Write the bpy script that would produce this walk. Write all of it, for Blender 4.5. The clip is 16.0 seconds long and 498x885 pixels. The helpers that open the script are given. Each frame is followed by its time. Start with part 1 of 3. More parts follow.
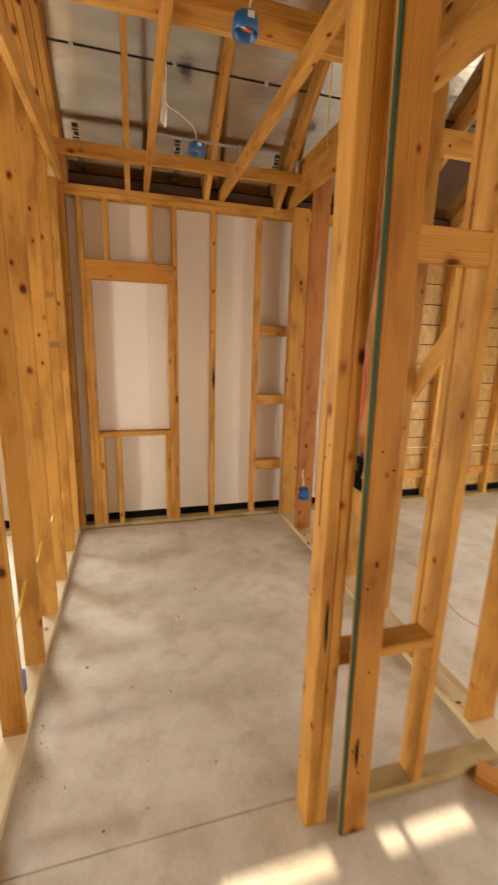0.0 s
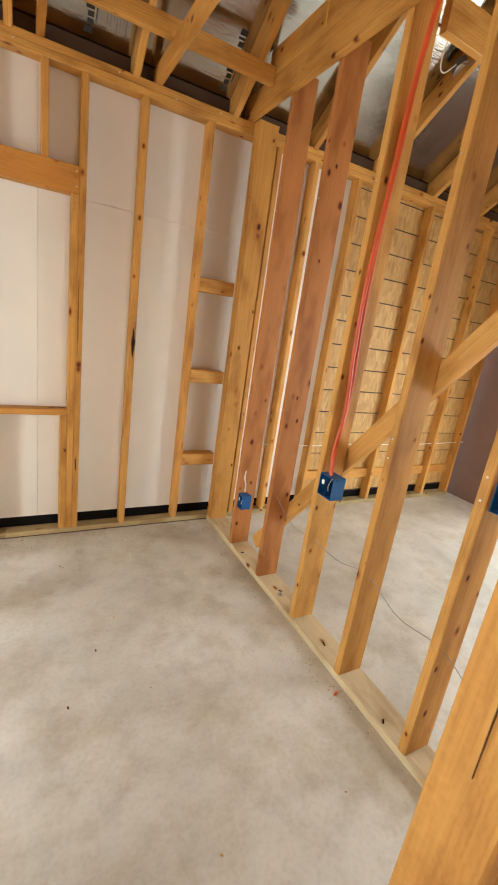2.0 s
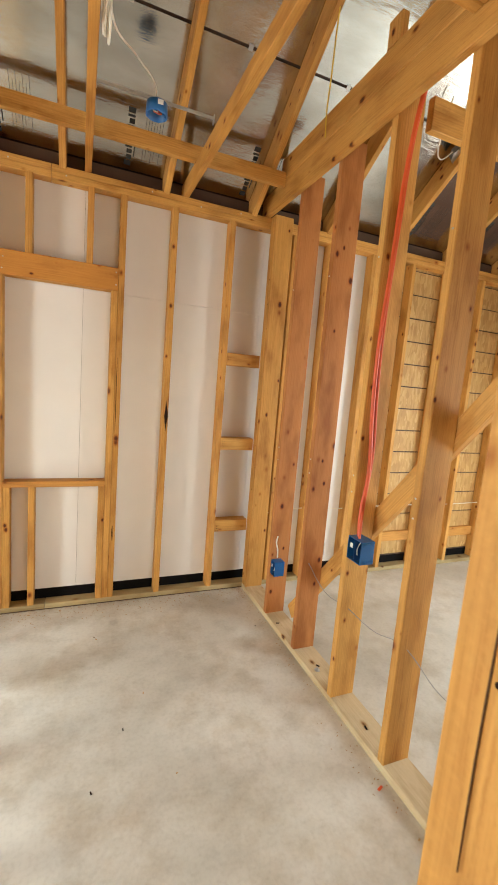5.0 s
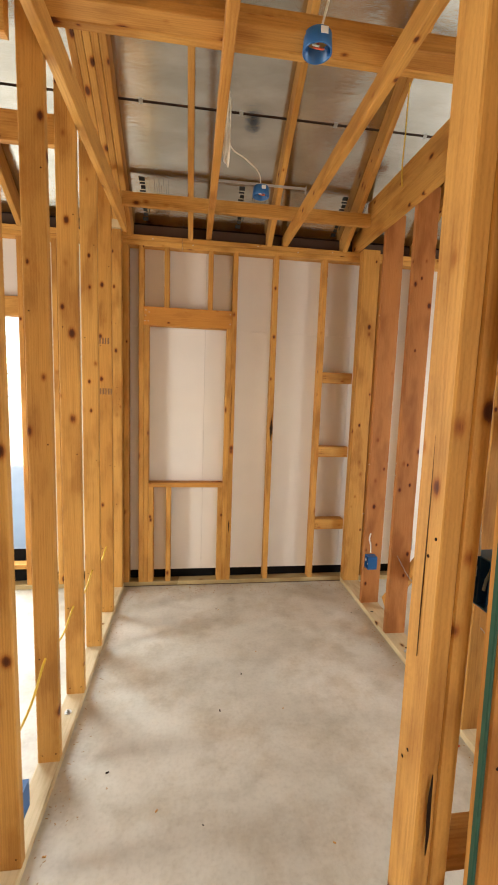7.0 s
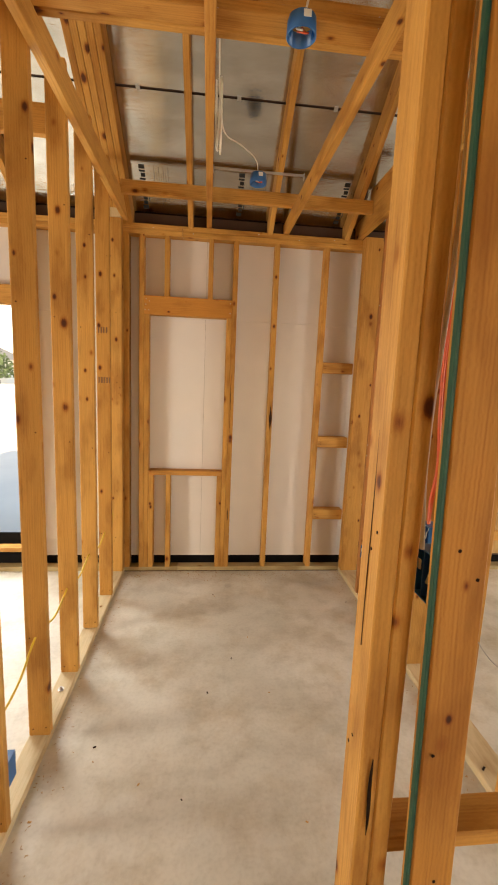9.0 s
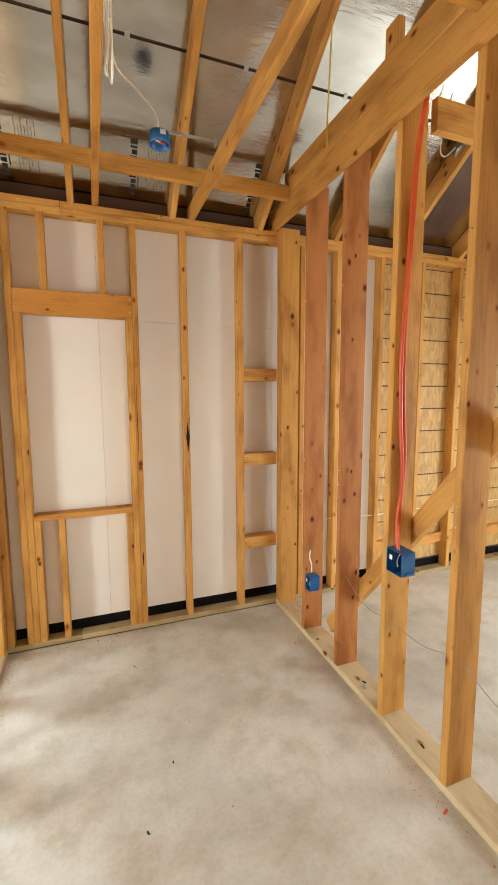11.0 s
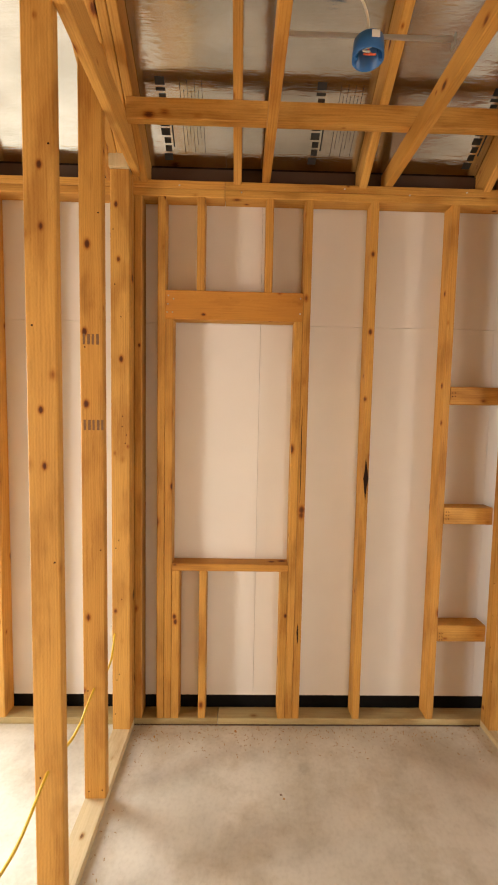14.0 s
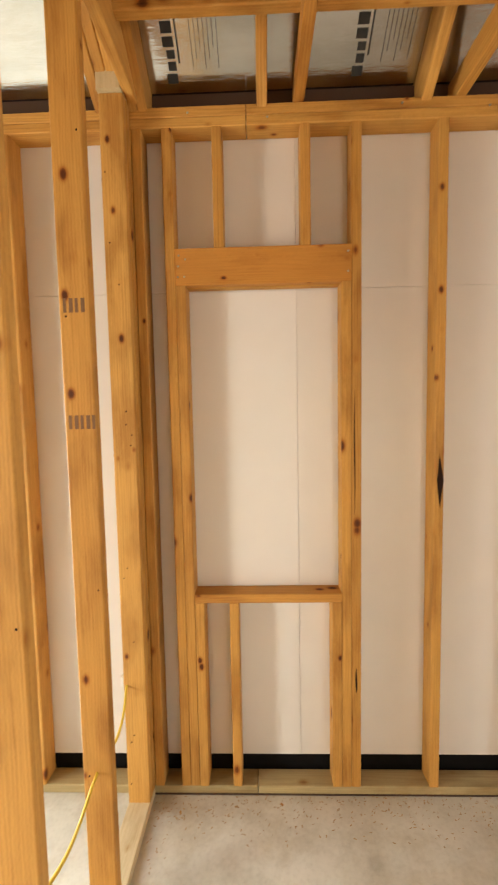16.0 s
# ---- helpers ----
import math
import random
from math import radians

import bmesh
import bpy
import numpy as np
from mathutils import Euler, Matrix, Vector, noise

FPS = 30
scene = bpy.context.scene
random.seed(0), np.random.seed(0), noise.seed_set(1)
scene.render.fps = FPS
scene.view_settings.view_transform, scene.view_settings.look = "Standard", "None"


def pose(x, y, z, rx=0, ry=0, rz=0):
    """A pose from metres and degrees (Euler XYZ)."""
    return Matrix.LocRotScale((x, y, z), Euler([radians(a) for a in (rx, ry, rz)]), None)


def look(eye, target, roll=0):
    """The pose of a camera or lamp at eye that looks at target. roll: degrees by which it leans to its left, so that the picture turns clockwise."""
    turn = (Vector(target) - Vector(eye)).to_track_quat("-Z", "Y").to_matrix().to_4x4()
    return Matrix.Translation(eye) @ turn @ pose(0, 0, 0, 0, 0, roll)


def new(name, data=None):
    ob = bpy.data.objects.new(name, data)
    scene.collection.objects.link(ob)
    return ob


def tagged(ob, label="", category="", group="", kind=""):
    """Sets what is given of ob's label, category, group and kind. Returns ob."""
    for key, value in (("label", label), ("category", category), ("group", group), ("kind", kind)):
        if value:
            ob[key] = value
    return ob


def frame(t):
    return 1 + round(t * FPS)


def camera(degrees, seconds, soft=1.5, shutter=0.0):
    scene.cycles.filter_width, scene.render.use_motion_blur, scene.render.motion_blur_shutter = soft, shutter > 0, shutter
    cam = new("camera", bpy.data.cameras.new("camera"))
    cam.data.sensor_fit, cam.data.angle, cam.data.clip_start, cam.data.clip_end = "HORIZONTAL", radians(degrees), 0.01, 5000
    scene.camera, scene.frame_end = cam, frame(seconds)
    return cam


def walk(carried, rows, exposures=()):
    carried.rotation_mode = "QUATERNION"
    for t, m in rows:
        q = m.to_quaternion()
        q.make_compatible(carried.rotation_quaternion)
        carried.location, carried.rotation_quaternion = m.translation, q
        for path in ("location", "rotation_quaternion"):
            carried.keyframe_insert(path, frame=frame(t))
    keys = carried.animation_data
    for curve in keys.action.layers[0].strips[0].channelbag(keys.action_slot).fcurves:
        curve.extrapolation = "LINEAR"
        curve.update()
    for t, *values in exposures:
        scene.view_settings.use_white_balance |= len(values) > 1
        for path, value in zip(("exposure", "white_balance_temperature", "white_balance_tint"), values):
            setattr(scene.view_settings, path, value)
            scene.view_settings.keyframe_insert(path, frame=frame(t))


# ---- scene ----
cam = camera(61.8, 16.0, soft=1.8, shutter=0.25)
PATH = [
    (0, (0.049, 0.023, 1.628), (0.586, 1.895, 1.176), 1.6),
    (0.5, (0.118, 0.236, 1.597), (0.281, 2.21, 1.317), -0.2),
    (1, (0.204, 0.449, 1.582), (0.31, 2.399, 1.15), 2.3),
    (1.5, (0.167, 0.712, 1.557), (0.759, 2.544, 1.016), 6.1),
    (2, (0.138, 0.897, 1.561), (1.085, 2.571, 1.015), 8.3),
    (2.5, (0.137, 0.952, 1.551), (1.219, 2.561, 1.059), 7.8),
    (3, (0.144, 0.938, 1.544), (1.032, 2.693, 1.181), 4.7),
    (3.2, (0.143, 0.931, 1.536), (0.971, 2.728, 1.239), 4.5),
    (5.3, (0.245, 0.753, 1.585), (0.969, 2.598, 1.318), 4.8),
    (5.5, (0.275, 0.693, 1.586), (0.916, 2.562, 1.279), 4.4),
    (6, (0.274, 0.59, 1.636), (0.708, 2.531, 1.424), 1.5),
    (6.5, (0.148, 0.456, 1.629), (0.557, 2.411, 1.523), 2.0),
    (7, (0.117, 0.339, 1.629), (0.388, 2.306, 1.387), 1.9),
    (7.5, (0.153, 0.285, 1.651), (0.316, 2.264, 1.41), 1.5),
    (8, (0.252, 0.26, 1.64), (0.399, 2.227, 1.308), 1.6),
    (8.5, (0.274, 0.24, 1.636), (0.361, 2.216, 1.339), 0.6),
    (9, (0.243, 0.307, 1.644), (0.445, 2.274, 1.345), 2.4),
    (9.5, (0.156, 0.482, 1.63), (0.644, 2.408, 1.398), 0.5),
    (10, (0.177, 0.655, 1.62), (0.712, 2.56, 1.331), 1.0),
    (10.2, (0.189, 0.711, 1.631), (0.776, 2.604, 1.357), 1.3),
    (12.3, (0.105, 1.044, 1.614), (0.844, 2.89, 1.406), -1.4),
    (12.5, (0.158, 1.082, 1.652), (0.696, 2.994, 1.424), -0.3),
    (13, (0.063, 1.205, 1.695), (0.317, 3.164, 1.38), -0.2),
    (13.5, (0.061, 1.387, 1.651), (0.202, 3.37, 1.432), -0.7),
    (14, (0.117, 1.603, 1.663), (0.157, 3.597, 1.516), 1.1),
    (14.5, (0.22, 1.728, 1.674), (0.192, 3.725, 1.573), 0.3),
    (15, (0.154, 1.844, 1.645), (0.24, 3.837, 1.495), 0.8),
    (15.5, (0.1, 2.011, 1.651), (0.227, 4.006, 1.58), -0.7),
    (16, (0.056, 2.053, 1.623), (-0.002, 4.047, 1.472), -1.1),
]
walk(cam, [(t, look(eye, target, roll)) for t, eye, target, roll in PATH],
     exposures=[(0.0, 1.56, 8500, 14), (0.5, 1.69, 7800, 11), (1.0, 1.56, 8300, 14), (1.5, 1.92, 6900, 6), (2.0, 1.90, 6900, 6), (2.5, 1.78, 7000, 8),
                (5.5, 2.04, 6800, 3), (6.0, 1.92, 6900, 5), (7.0, 1.78, 7300, 9), (9.0, 1.59, 8500, 13), (10.0, 2.02, 6800, 4),
                (12.5, 1.89, 7100, 6), (13.0, 1.79, 7200, 7), (13.5, 1.74, 7800, 11), (14.5, 1.88, 8700, 15), (15.0, 1.91, 8300, 12), (15.5, 2.04, 7800, 8), (16.0, 1.94, 7700, 7)])

# ---- light ----
world = bpy.data.worlds.new("sky")
scene.world = world
world.use_nodes = True
wn = world.node_tree.nodes
sky = wn.new("ShaderNodeTexSky")
sky.sky_type, sky.sun_disc = "NISHITA", False
SUN_EL, SUN_AZ = 28.8, 180.0
sky.sun_elevation, sky.sun_rotation = radians(SUN_EL), radians(SUN_AZ)
wn["Background"].inputs["Strength"].default_value = 0.15
world.node_tree.links.new(sky.outputs[0], wn["Background"].inputs["Color"])

sun = new("sun", bpy.data.lights.new("sun", "SUN"))
sun.data.energy, sun.data.angle, sun.data.color = 4.0, radians(0.5), (1.0, 0.93, 0.82)
SUN_WAY = Vector((math.sin(radians(SUN_AZ)) * math.cos(radians(SUN_EL)), math.cos(radians(SUN_AZ)) * math.cos(radians(SUN_EL)), math.sin(radians(SUN_EL))))
sun.matrix_world = look(SUN_WAY * 20, (0, 0, 0))


SOUTH = -1.8


def window_light(name, eye, target, w, h, watts, color=(0.93, 0.97, 1.0)):
    lamp = new(name, bpy.data.lights.new(name, "AREA"))
    lamp.data.shape, lamp.data.size, lamp.data.size_y = "RECTANGLE", w, h
    lamp.data.energy, lamp.data.color = watts, color
    lamp.matrix_world = look(eye, target)
    return lamp


window_light("sky_light_north_window", (-1.85, 3.86, 1.2), (-1.6, 0.5, -1.0), 1.3, 1.85, 29, (0.78, 0.89, 1.0))
window_light("sky_light_west_window", (-4.16, 1.5, 1.2), (0, 1.9, -1.4), 0.75, 1.8, 46, (0.88, 0.94, 1.0))
window_light("sky_light_east_window", (4.46, 1.4, 1.25), (0, 1.4, -1.4), 1.6, 1.9, 26, (0.88, 0.94, 1.0))
# added fill for south faces, set in an unseen opening made for it
window_light("fill_light_south", (1.9, SOUTH + 0.04, 1.05), (0.7, 3, -0.6), 1.0, 1.9, 5.0, (0.9, 0.95, 1.0))

# ---- materials ----


def material(name):
    m = bpy.data.materials.new(name)
    m.use_nodes = True
    return m, m.node_tree.nodes, m.node_tree.links, m.node_tree.nodes["Principled BSDF"]


def plain(name, color, rough=0.5, metal=0.0, vary=0.06, scale=30.0, bump=0.0):
    m, n, l, p = material(name)
    tc, nz, ramp = n.new("ShaderNodeTexCoord"), n.new("ShaderNodeTexNoise"), n.new("ShaderNodeMix")
    nz.inputs["Scale"].default_value, nz.inputs["Detail"].default_value = scale, 4
    ramp.data_type = "RGBA"
    ramp.inputs["A"].default_value = (*[c * (1 - vary) for c in color], 1)
    ramp.inputs["B"].default_value = (*[min(1, c * (1 + vary)) for c in color], 1)
    l.new(tc.outputs["Object"], nz.inputs["Vector"])
    l.new(nz.outputs["Fac"], ramp.inputs["Factor"])
    l.new(ramp.outputs["Result"], p.inputs["Base Color"])
    p.inputs["Roughness"].default_value, p.inputs["Metallic"].default_value = rough, metal
    if bump:
        b = n.new("ShaderNodeBump")
        b.inputs["Strength"].default_value, b.inputs["Distance"].default_value = bump, 0.002
        l.new(nz.outputs["Fac"], b.inputs["Height"])
        l.new(b.outputs["Normal"], p.inputs["Normal"])
    return m


def ramp_node(n, stops):
    r = n.new("ShaderNodeValToRGB")
    while len(r.color_ramp.elements) < len(stops):
        r.color_ramp.elements.new(0.5)
    for e, (pos, col) in zip(r.color_ramp.elements, stops):
        e.position, e.color = pos, (*col, 1) if len(col) == 3 else col
    return r


def lumber_material(name, light, dark, red, knots=True):
    """Sawn softwood: rings along the local z axis, knots, mill stains, per-board tint."""
    m, n, l, p = material(name)
    tc, info = n.new("ShaderNodeTexCoord"), n.new("ShaderNodeObjectInfo")
    shift = n.new("ShaderNodeVectorMath"); shift.operation = "MULTIPLY_ADD"
    l.new(info.outputs["Random"], shift.inputs[0])
    shift.inputs[1].default_value = (37.0, 53.0, 71.0)
    l.new(tc.outputs["Object"], shift.inputs[2])
    # warped rings
    warp = n.new("ShaderNodeTexNoise"); warp.inputs["Scale"].default_value = 1.0; warp.inputs["Detail"].default_value = 2
    st = n.new("ShaderNodeVectorMath"); st.operation = "MULTIPLY"; st.inputs[1].default_value = (9.0, 9.0, 1.6)
    l.new(shift.outputs[0], st.inputs[0]); l.new(st.outputs[0], warp.inputs["Vector"])
    off = n.new("ShaderNodeVectorMath"); off.operation = "MULTIPLY_ADD"
    off.inputs[1].default_value = (0.035, 0.035, 0.0)
    l.new(warp.outputs["Color"], off.inputs[0])
    core = n.new("ShaderNodeVectorMath"); core.operation = "MULTIPLY_ADD"
    l.new(info.outputs["Random"], core.inputs[0]); core.inputs[1].default_value = (0.11, -0.09, 0.0)
    l.new(tc.outputs["Object"], core.inputs[2])
    l.new(core.outputs[0], off.inputs[2])
    wave = n.new("ShaderNodeTexWave"); wave.wave_type, wave.rings_direction = "RINGS", "Z"
    wave.inputs["Scale"].default_value = 42.0; wave.inputs["Distortion"].default_value = 3.2
    wave.inputs["Detail"].default_value = 2; wave.inputs["Detail Scale"].default_value = 2
    l.new(off.outputs[0], wave.inputs["Vector"])
    fib = n.new("ShaderNodeTexNoise"); fib.inputs["Scale"].default_value = 1.0; fib.inputs["Detail"].default_value = 5
    fs = n.new("ShaderNodeVectorMath"); fs.operation = "MULTIPLY"; fs.inputs[1].default_value = (170.0, 170.0, 5.0)
    l.new(shift.outputs[0], fs.inputs[0]); l.new(fs.outputs[0], fib.inputs["Vector"])
    grain = n.new("ShaderNodeMath"); grain.operation = "MULTIPLY_ADD"; grain.inputs[1].default_value = 0.17
    l.new(wave.outputs["Fac"], grain.inputs[0])
    half = n.new("ShaderNodeMath"); half.operation = "MULTIPLY"; half.inputs[1].default_value = 0.8
    l.new(fib.outputs["Fac"], half.inputs[0]); l.new(half.outputs[0], grain.inputs[2])
    base = ramp_node(n, [(0.12, light), (0.55, tuple(0.62 * a + 0.38 * b for a, b in zip(light, dark))), (0.95, dark)])
    l.new(grain.outputs[0], base.inputs["Fac"])
    # board tint
    tint = n.new("ShaderNodeMix"); tint.data_type = "RGBA"; tint.blend_type = "MULTIPLY"
    tr = ramp_node(n, [(0.0, (1.1, 1.1, 1.08)), (0.3, (0.9, 0.84, 0.76)), (0.5, (1.0, 0.94, 0.86)), (0.75, (1.14, 1.16, 1.2)), (1.0, red)])
    l.new(info.outputs["Random"], tr.inputs["Fac"])
    tint.inputs["Factor"].default_value = 1.0
    l.new(base.outputs[0], tint.inputs["A"]); l.new(tr.outputs[0], tint.inputs["B"])
    # broad stains
    blot = n.new("ShaderNodeTexNoise"); blot.inputs["Scale"].default_value = 3.2; blot.inputs["Detail"].default_value = 4
    bs = n.new("ShaderNodeVectorMath"); bs.operation = "MULTIPLY"; bs.inputs[1].default_value = (3.0, 3.0, 1.0)
    l.new(shift.outputs[0], bs.inputs[0]); l.new(bs.outputs[0], blot.inputs["Vector"])
    br = ramp_node(n, [(0.34, (0.66, 0.56, 0.46)), (0.5, (1.0, 1.0, 1.0)), (0.72, (1.12, 1.12, 1.1))])
    l.new(blot.outputs["Fac"], br.inputs["Fac"])
    stain = n.new("ShaderNodeMix"); stain.data_type = "RGBA"; stain.blend_type = "MULTIPLY"; stain.inputs["Factor"].default_value = 0.8
    l.new(tint.outputs["Result"], stain.inputs["A"]); l.new(br.outputs[0], stain.inputs["B"])
    last = stain
    if knots:
        vs = n.new("ShaderNodeVectorMath"); vs.operation = "MULTIPLY"; vs.inputs[1].default_value = (11.0, 11.0, 7.0)
        l.new(shift.outputs[0], vs.inputs[0])
        vor = n.new("ShaderNodeTexVoronoi"); vor.inputs["Scale"].default_value = 1.0
        l.new(vs.outputs[0], vor.inputs["Vector"])
        sep = n.new("ShaderNodeSeparateColor"); l.new(vor.outputs["Color"], sep.inputs[0])
        size = n.new("ShaderNodeMapRange"); size.inputs["To Min"].default_value = 2.2; size.inputs["To Max"].default_value = 0.85
        l.new(sep.outputs[0], size.inputs["Value"])
        wob = n.new("ShaderNodeMath"); wob.operation = "MULTIPLY_ADD"; wob.inputs[2].default_value = -0.03
        l.new(vor.outputs["Distance"], wob.inputs[0]); l.new(size.outputs[0], wob.inputs[1])
        wob2 = n.new("ShaderNodeMath"); wob2.operation = "MULTIPLY_ADD"; wob2.inputs[1].default_value = 0.12
        l.new(fib.outputs["Fac"], wob2.inputs[0]); l.new(wob.outputs[0], wob2.inputs[2])
        wob = wob2
        kr = ramp_node(n, [(0.10, (0.14, 0.06, 0.025)), (0.145, (0.30, 0.15, 0.07)), (0.175, (0.66, 0.46, 0.30)), (0.23, (0.9, 0.84, 0.76)), (0.3, (1, 1, 1))])
        l.new(wob.outputs[0], kr.inputs["Fac"])
        kn = n.new("ShaderNodeMix"); kn.data_type = "RGBA"; kn.blend_type = "MULTIPLY"; kn.inputs["Factor"].default_value = 1.0
        l.new(stain.outputs["Result"], kn.inputs["A"]); l.new(kr.outputs[0], kn.inputs["B"])
        last = kn
    l.new(last.outputs["Result"], p.inputs["Base Color"])
    p.inputs["Roughness"].default_value = 0.62
    p.inputs["Specular IOR Level"].default_value = 0.3
    b = n.new("ShaderNodeBump"); b.inputs["Strength"].default_value = 0.25; b.inputs["Distance"].default_value = 0.0015
    l.new(grain.outputs[0], b.inputs["Height"]); l.new(b.outputs["Normal"], p.inputs["Normal"])
    return m


PINE = lumber_material("pine_lumber", (0.64, 0.352, 0.098), (0.33, 0.13, 0.025), (0.92, 0.8, 0.68))
FIR = lumber_material("reddish_fir_lumber", (0.48, 0.205, 0.066), (0.33, 0.115, 0.03), (0.92, 0.84, 0.76))
ORANGE = lumber_material("orange_fir_lumber", (0.54, 0.25, 0.057), (0.39, 0.148, 0.028), (0.95, 0.9, 0.85))
PALE = lumber_material("pale_plate_lumber", (0.66, 0.55, 0.37), (0.48, 0.37, 0.21), (0.95, 0.93, 0.88))
TREATED = lumber_material("treated_plate_lumber", (0.44, 0.345, 0.185), (0.29, 0.21, 0.10), (0.95, 0.95, 0.9))


def concrete_material():
    m, n, l, p = material("bare_concrete")
    tc = n.new("ShaderNodeTexCoord")
    big, mid, fine = (n.new("ShaderNodeTexNoise") for _ in range(3))
    for nz, sc, d in ((big, 1.3, 5), (mid, 7.0, 12), (fine, 60.0, 8)):
        nz.inputs["Scale"].default_value, nz.inputs["Detail"].default_value = sc, d
        l.new(tc.outputs["Object"], nz.inputs["Vector"])
    big.inputs["Distortion"].default_value = 0.6
    mid.inputs["Roughness"].default_value = 0.66
    a = ramp_node(n, [(0.3, (0.50, 0.462, 0.385)), (0.48, (0.615, 0.578, 0.50)), (0.66, (0.70, 0.665, 0.59))])
    l.new(big.outputs["Fac"], a.inputs["Fac"])
    c = ramp_node(n, [(0.3, (0.84, 0.825, 0.80)), (0.5, (1, 1, 1)), (0.7, (1.06, 1.055, 1.05))])
    l.new(mid.outputs["Fac"], c.inputs["Fac"])
    e = ramp_node(n, [(0.3, (0.93, 0.92, 0.9)), (0.5, (1, 1, 1)), (0.7, (1.03, 1.03, 1.02))])
    l.new(fine.outputs["Fac"], e.inputs["Fac"])
    m1, m2 = n.new("ShaderNodeMix"), n.new("ShaderNodeMix")
    for k in (m1, m2):
        k.data_type, k.blend_type = "RGBA", "MULTIPLY"
        k.inputs["Factor"].default_value = 1.0
    l.new(a.outputs[0], m1.inputs["A"]); l.new(c.outputs[0], m1.inputs["B"])
    l.new(m1.outputs["Result"], m2.inputs["A"]); l.new(e.outputs[0], m2.inputs["B"])
    spots = n.new("ShaderNodeTexVoronoi"); spots.inputs["Scale"].default_value = 1.7
    l.new(tc.outputs["Object"], spots.inputs["Vector"])
    sr = ramp_node(n, [(0.045, (0.72, 0.7, 0.67)), (0.075, (1, 1, 1))])
    l.new(spots.outputs["Distance"], sr.inputs["Fac"])
    m3 = n.new("ShaderNodeMix"); m3.data_type, m3.blend_type = "RGBA", "MULTIPLY"; m3.inputs["Factor"].default_value = 0.6
    l.new(m2.outputs["Result"], m3.inputs["A"]); l.new(sr.outputs[0], m3.inputs["B"])
    dirt = n.new("ShaderNodeTexNoise"); dirt.inputs["Scale"].default_value = 2.6; dirt.inputs["Detail"].default_value = 9
    dirt.inputs["Roughness"].default_value = 0.7
    l.new(tc.outputs["Object"], dirt.inputs["Vector"])
    dr = ramp_node(n, [(0.48, (1, 1, 1)), (0.66, (0.78, 0.71, 0.61))])
    l.new(dirt.outputs["Fac"], dr.inputs["Fac"])
    m4 = n.new("ShaderNodeMix"); m4.data_type, m4.blend_type = "RGBA", "MULTIPLY"; m4.inputs["Factor"].default_value = 0.8
    l.new(m3.outputs["Result"], m4.inputs["A"]); l.new(dr.outputs[0], m4.inputs["B"])
    l.new(m4.outputs["Result"], p.inputs["Base Color"])
    rr = ramp_node(n, [(0.35, (0.42, 0.42, 0.42)), (0.65, (0.62, 0.62, 0.62))])
    l.new(mid.outputs["Fac"], rr.inputs["Fac"]); l.new(rr.outputs[0], p.inputs["Roughness"])
    b = n.new("ShaderNodeBump"); b.inputs["Strength"].default_value = 0.07; b.inputs["Distance"].default_value = 0.004
    l.new(mid.outputs["Fac"], b.inputs["Height"]); l.new(b.outputs["Normal"], p.inputs["Normal"])
    return m


def foil_material():
    m, n, l, p = material("foil_radiant_barrier")
    tc = n.new("ShaderNodeTexCoord")
    nz, fine, wr = (n.new("ShaderNodeTexNoise") for _ in range(3))
    for k, sc, s3 in ((nz, 1.0, (3.0, 9.0, 6.0)), (fine, 1.0, (14.0, 190.0, 120.0)), (wr, 1.0, (14.0, 60.0, 40.0))):
        v = n.new("ShaderNodeVectorMath"); v.operation = "MULTIPLY"; v.inputs[1].default_value = s3
        l.new(tc.outputs["Object"], v.inputs[0]); l.new(v.outputs[0], k.inputs["Vector"])
        k.inputs["Scale"].default_value, k.inputs["Detail"].default_value = sc, 3
    add = n.new("ShaderNodeMath"); add.operation = "MULTIPLY_ADD"; add.inputs[1].default_value = 0.35
    l.new(fine.outputs["Fac"], add.inputs[0]); l.new(wr.outputs["Fac"], add.inputs[2])
    b = n.new("ShaderNodeBump"); b.inputs["Strength"].default_value = 0.22; b.inputs["Distance"].default_value = 0.004
    l.new(add.outputs[0], b.inputs["Height"]); l.new(b.outputs["Normal"], p.inputs["Normal"])
    col = ramp_node(n, [(0.35, (0.47, 0.46, 0.44)), (0.65, (0.60, 0.59, 0.57))])
    l.new(nz.outputs["Fac"], col.inputs["Fac"]); l.new(col.outputs[0], p.inputs["Base Color"])
    p.inputs["Metallic"].default_value, p.inputs["Roughness"].default_value = 1.0, 0.14
    return m


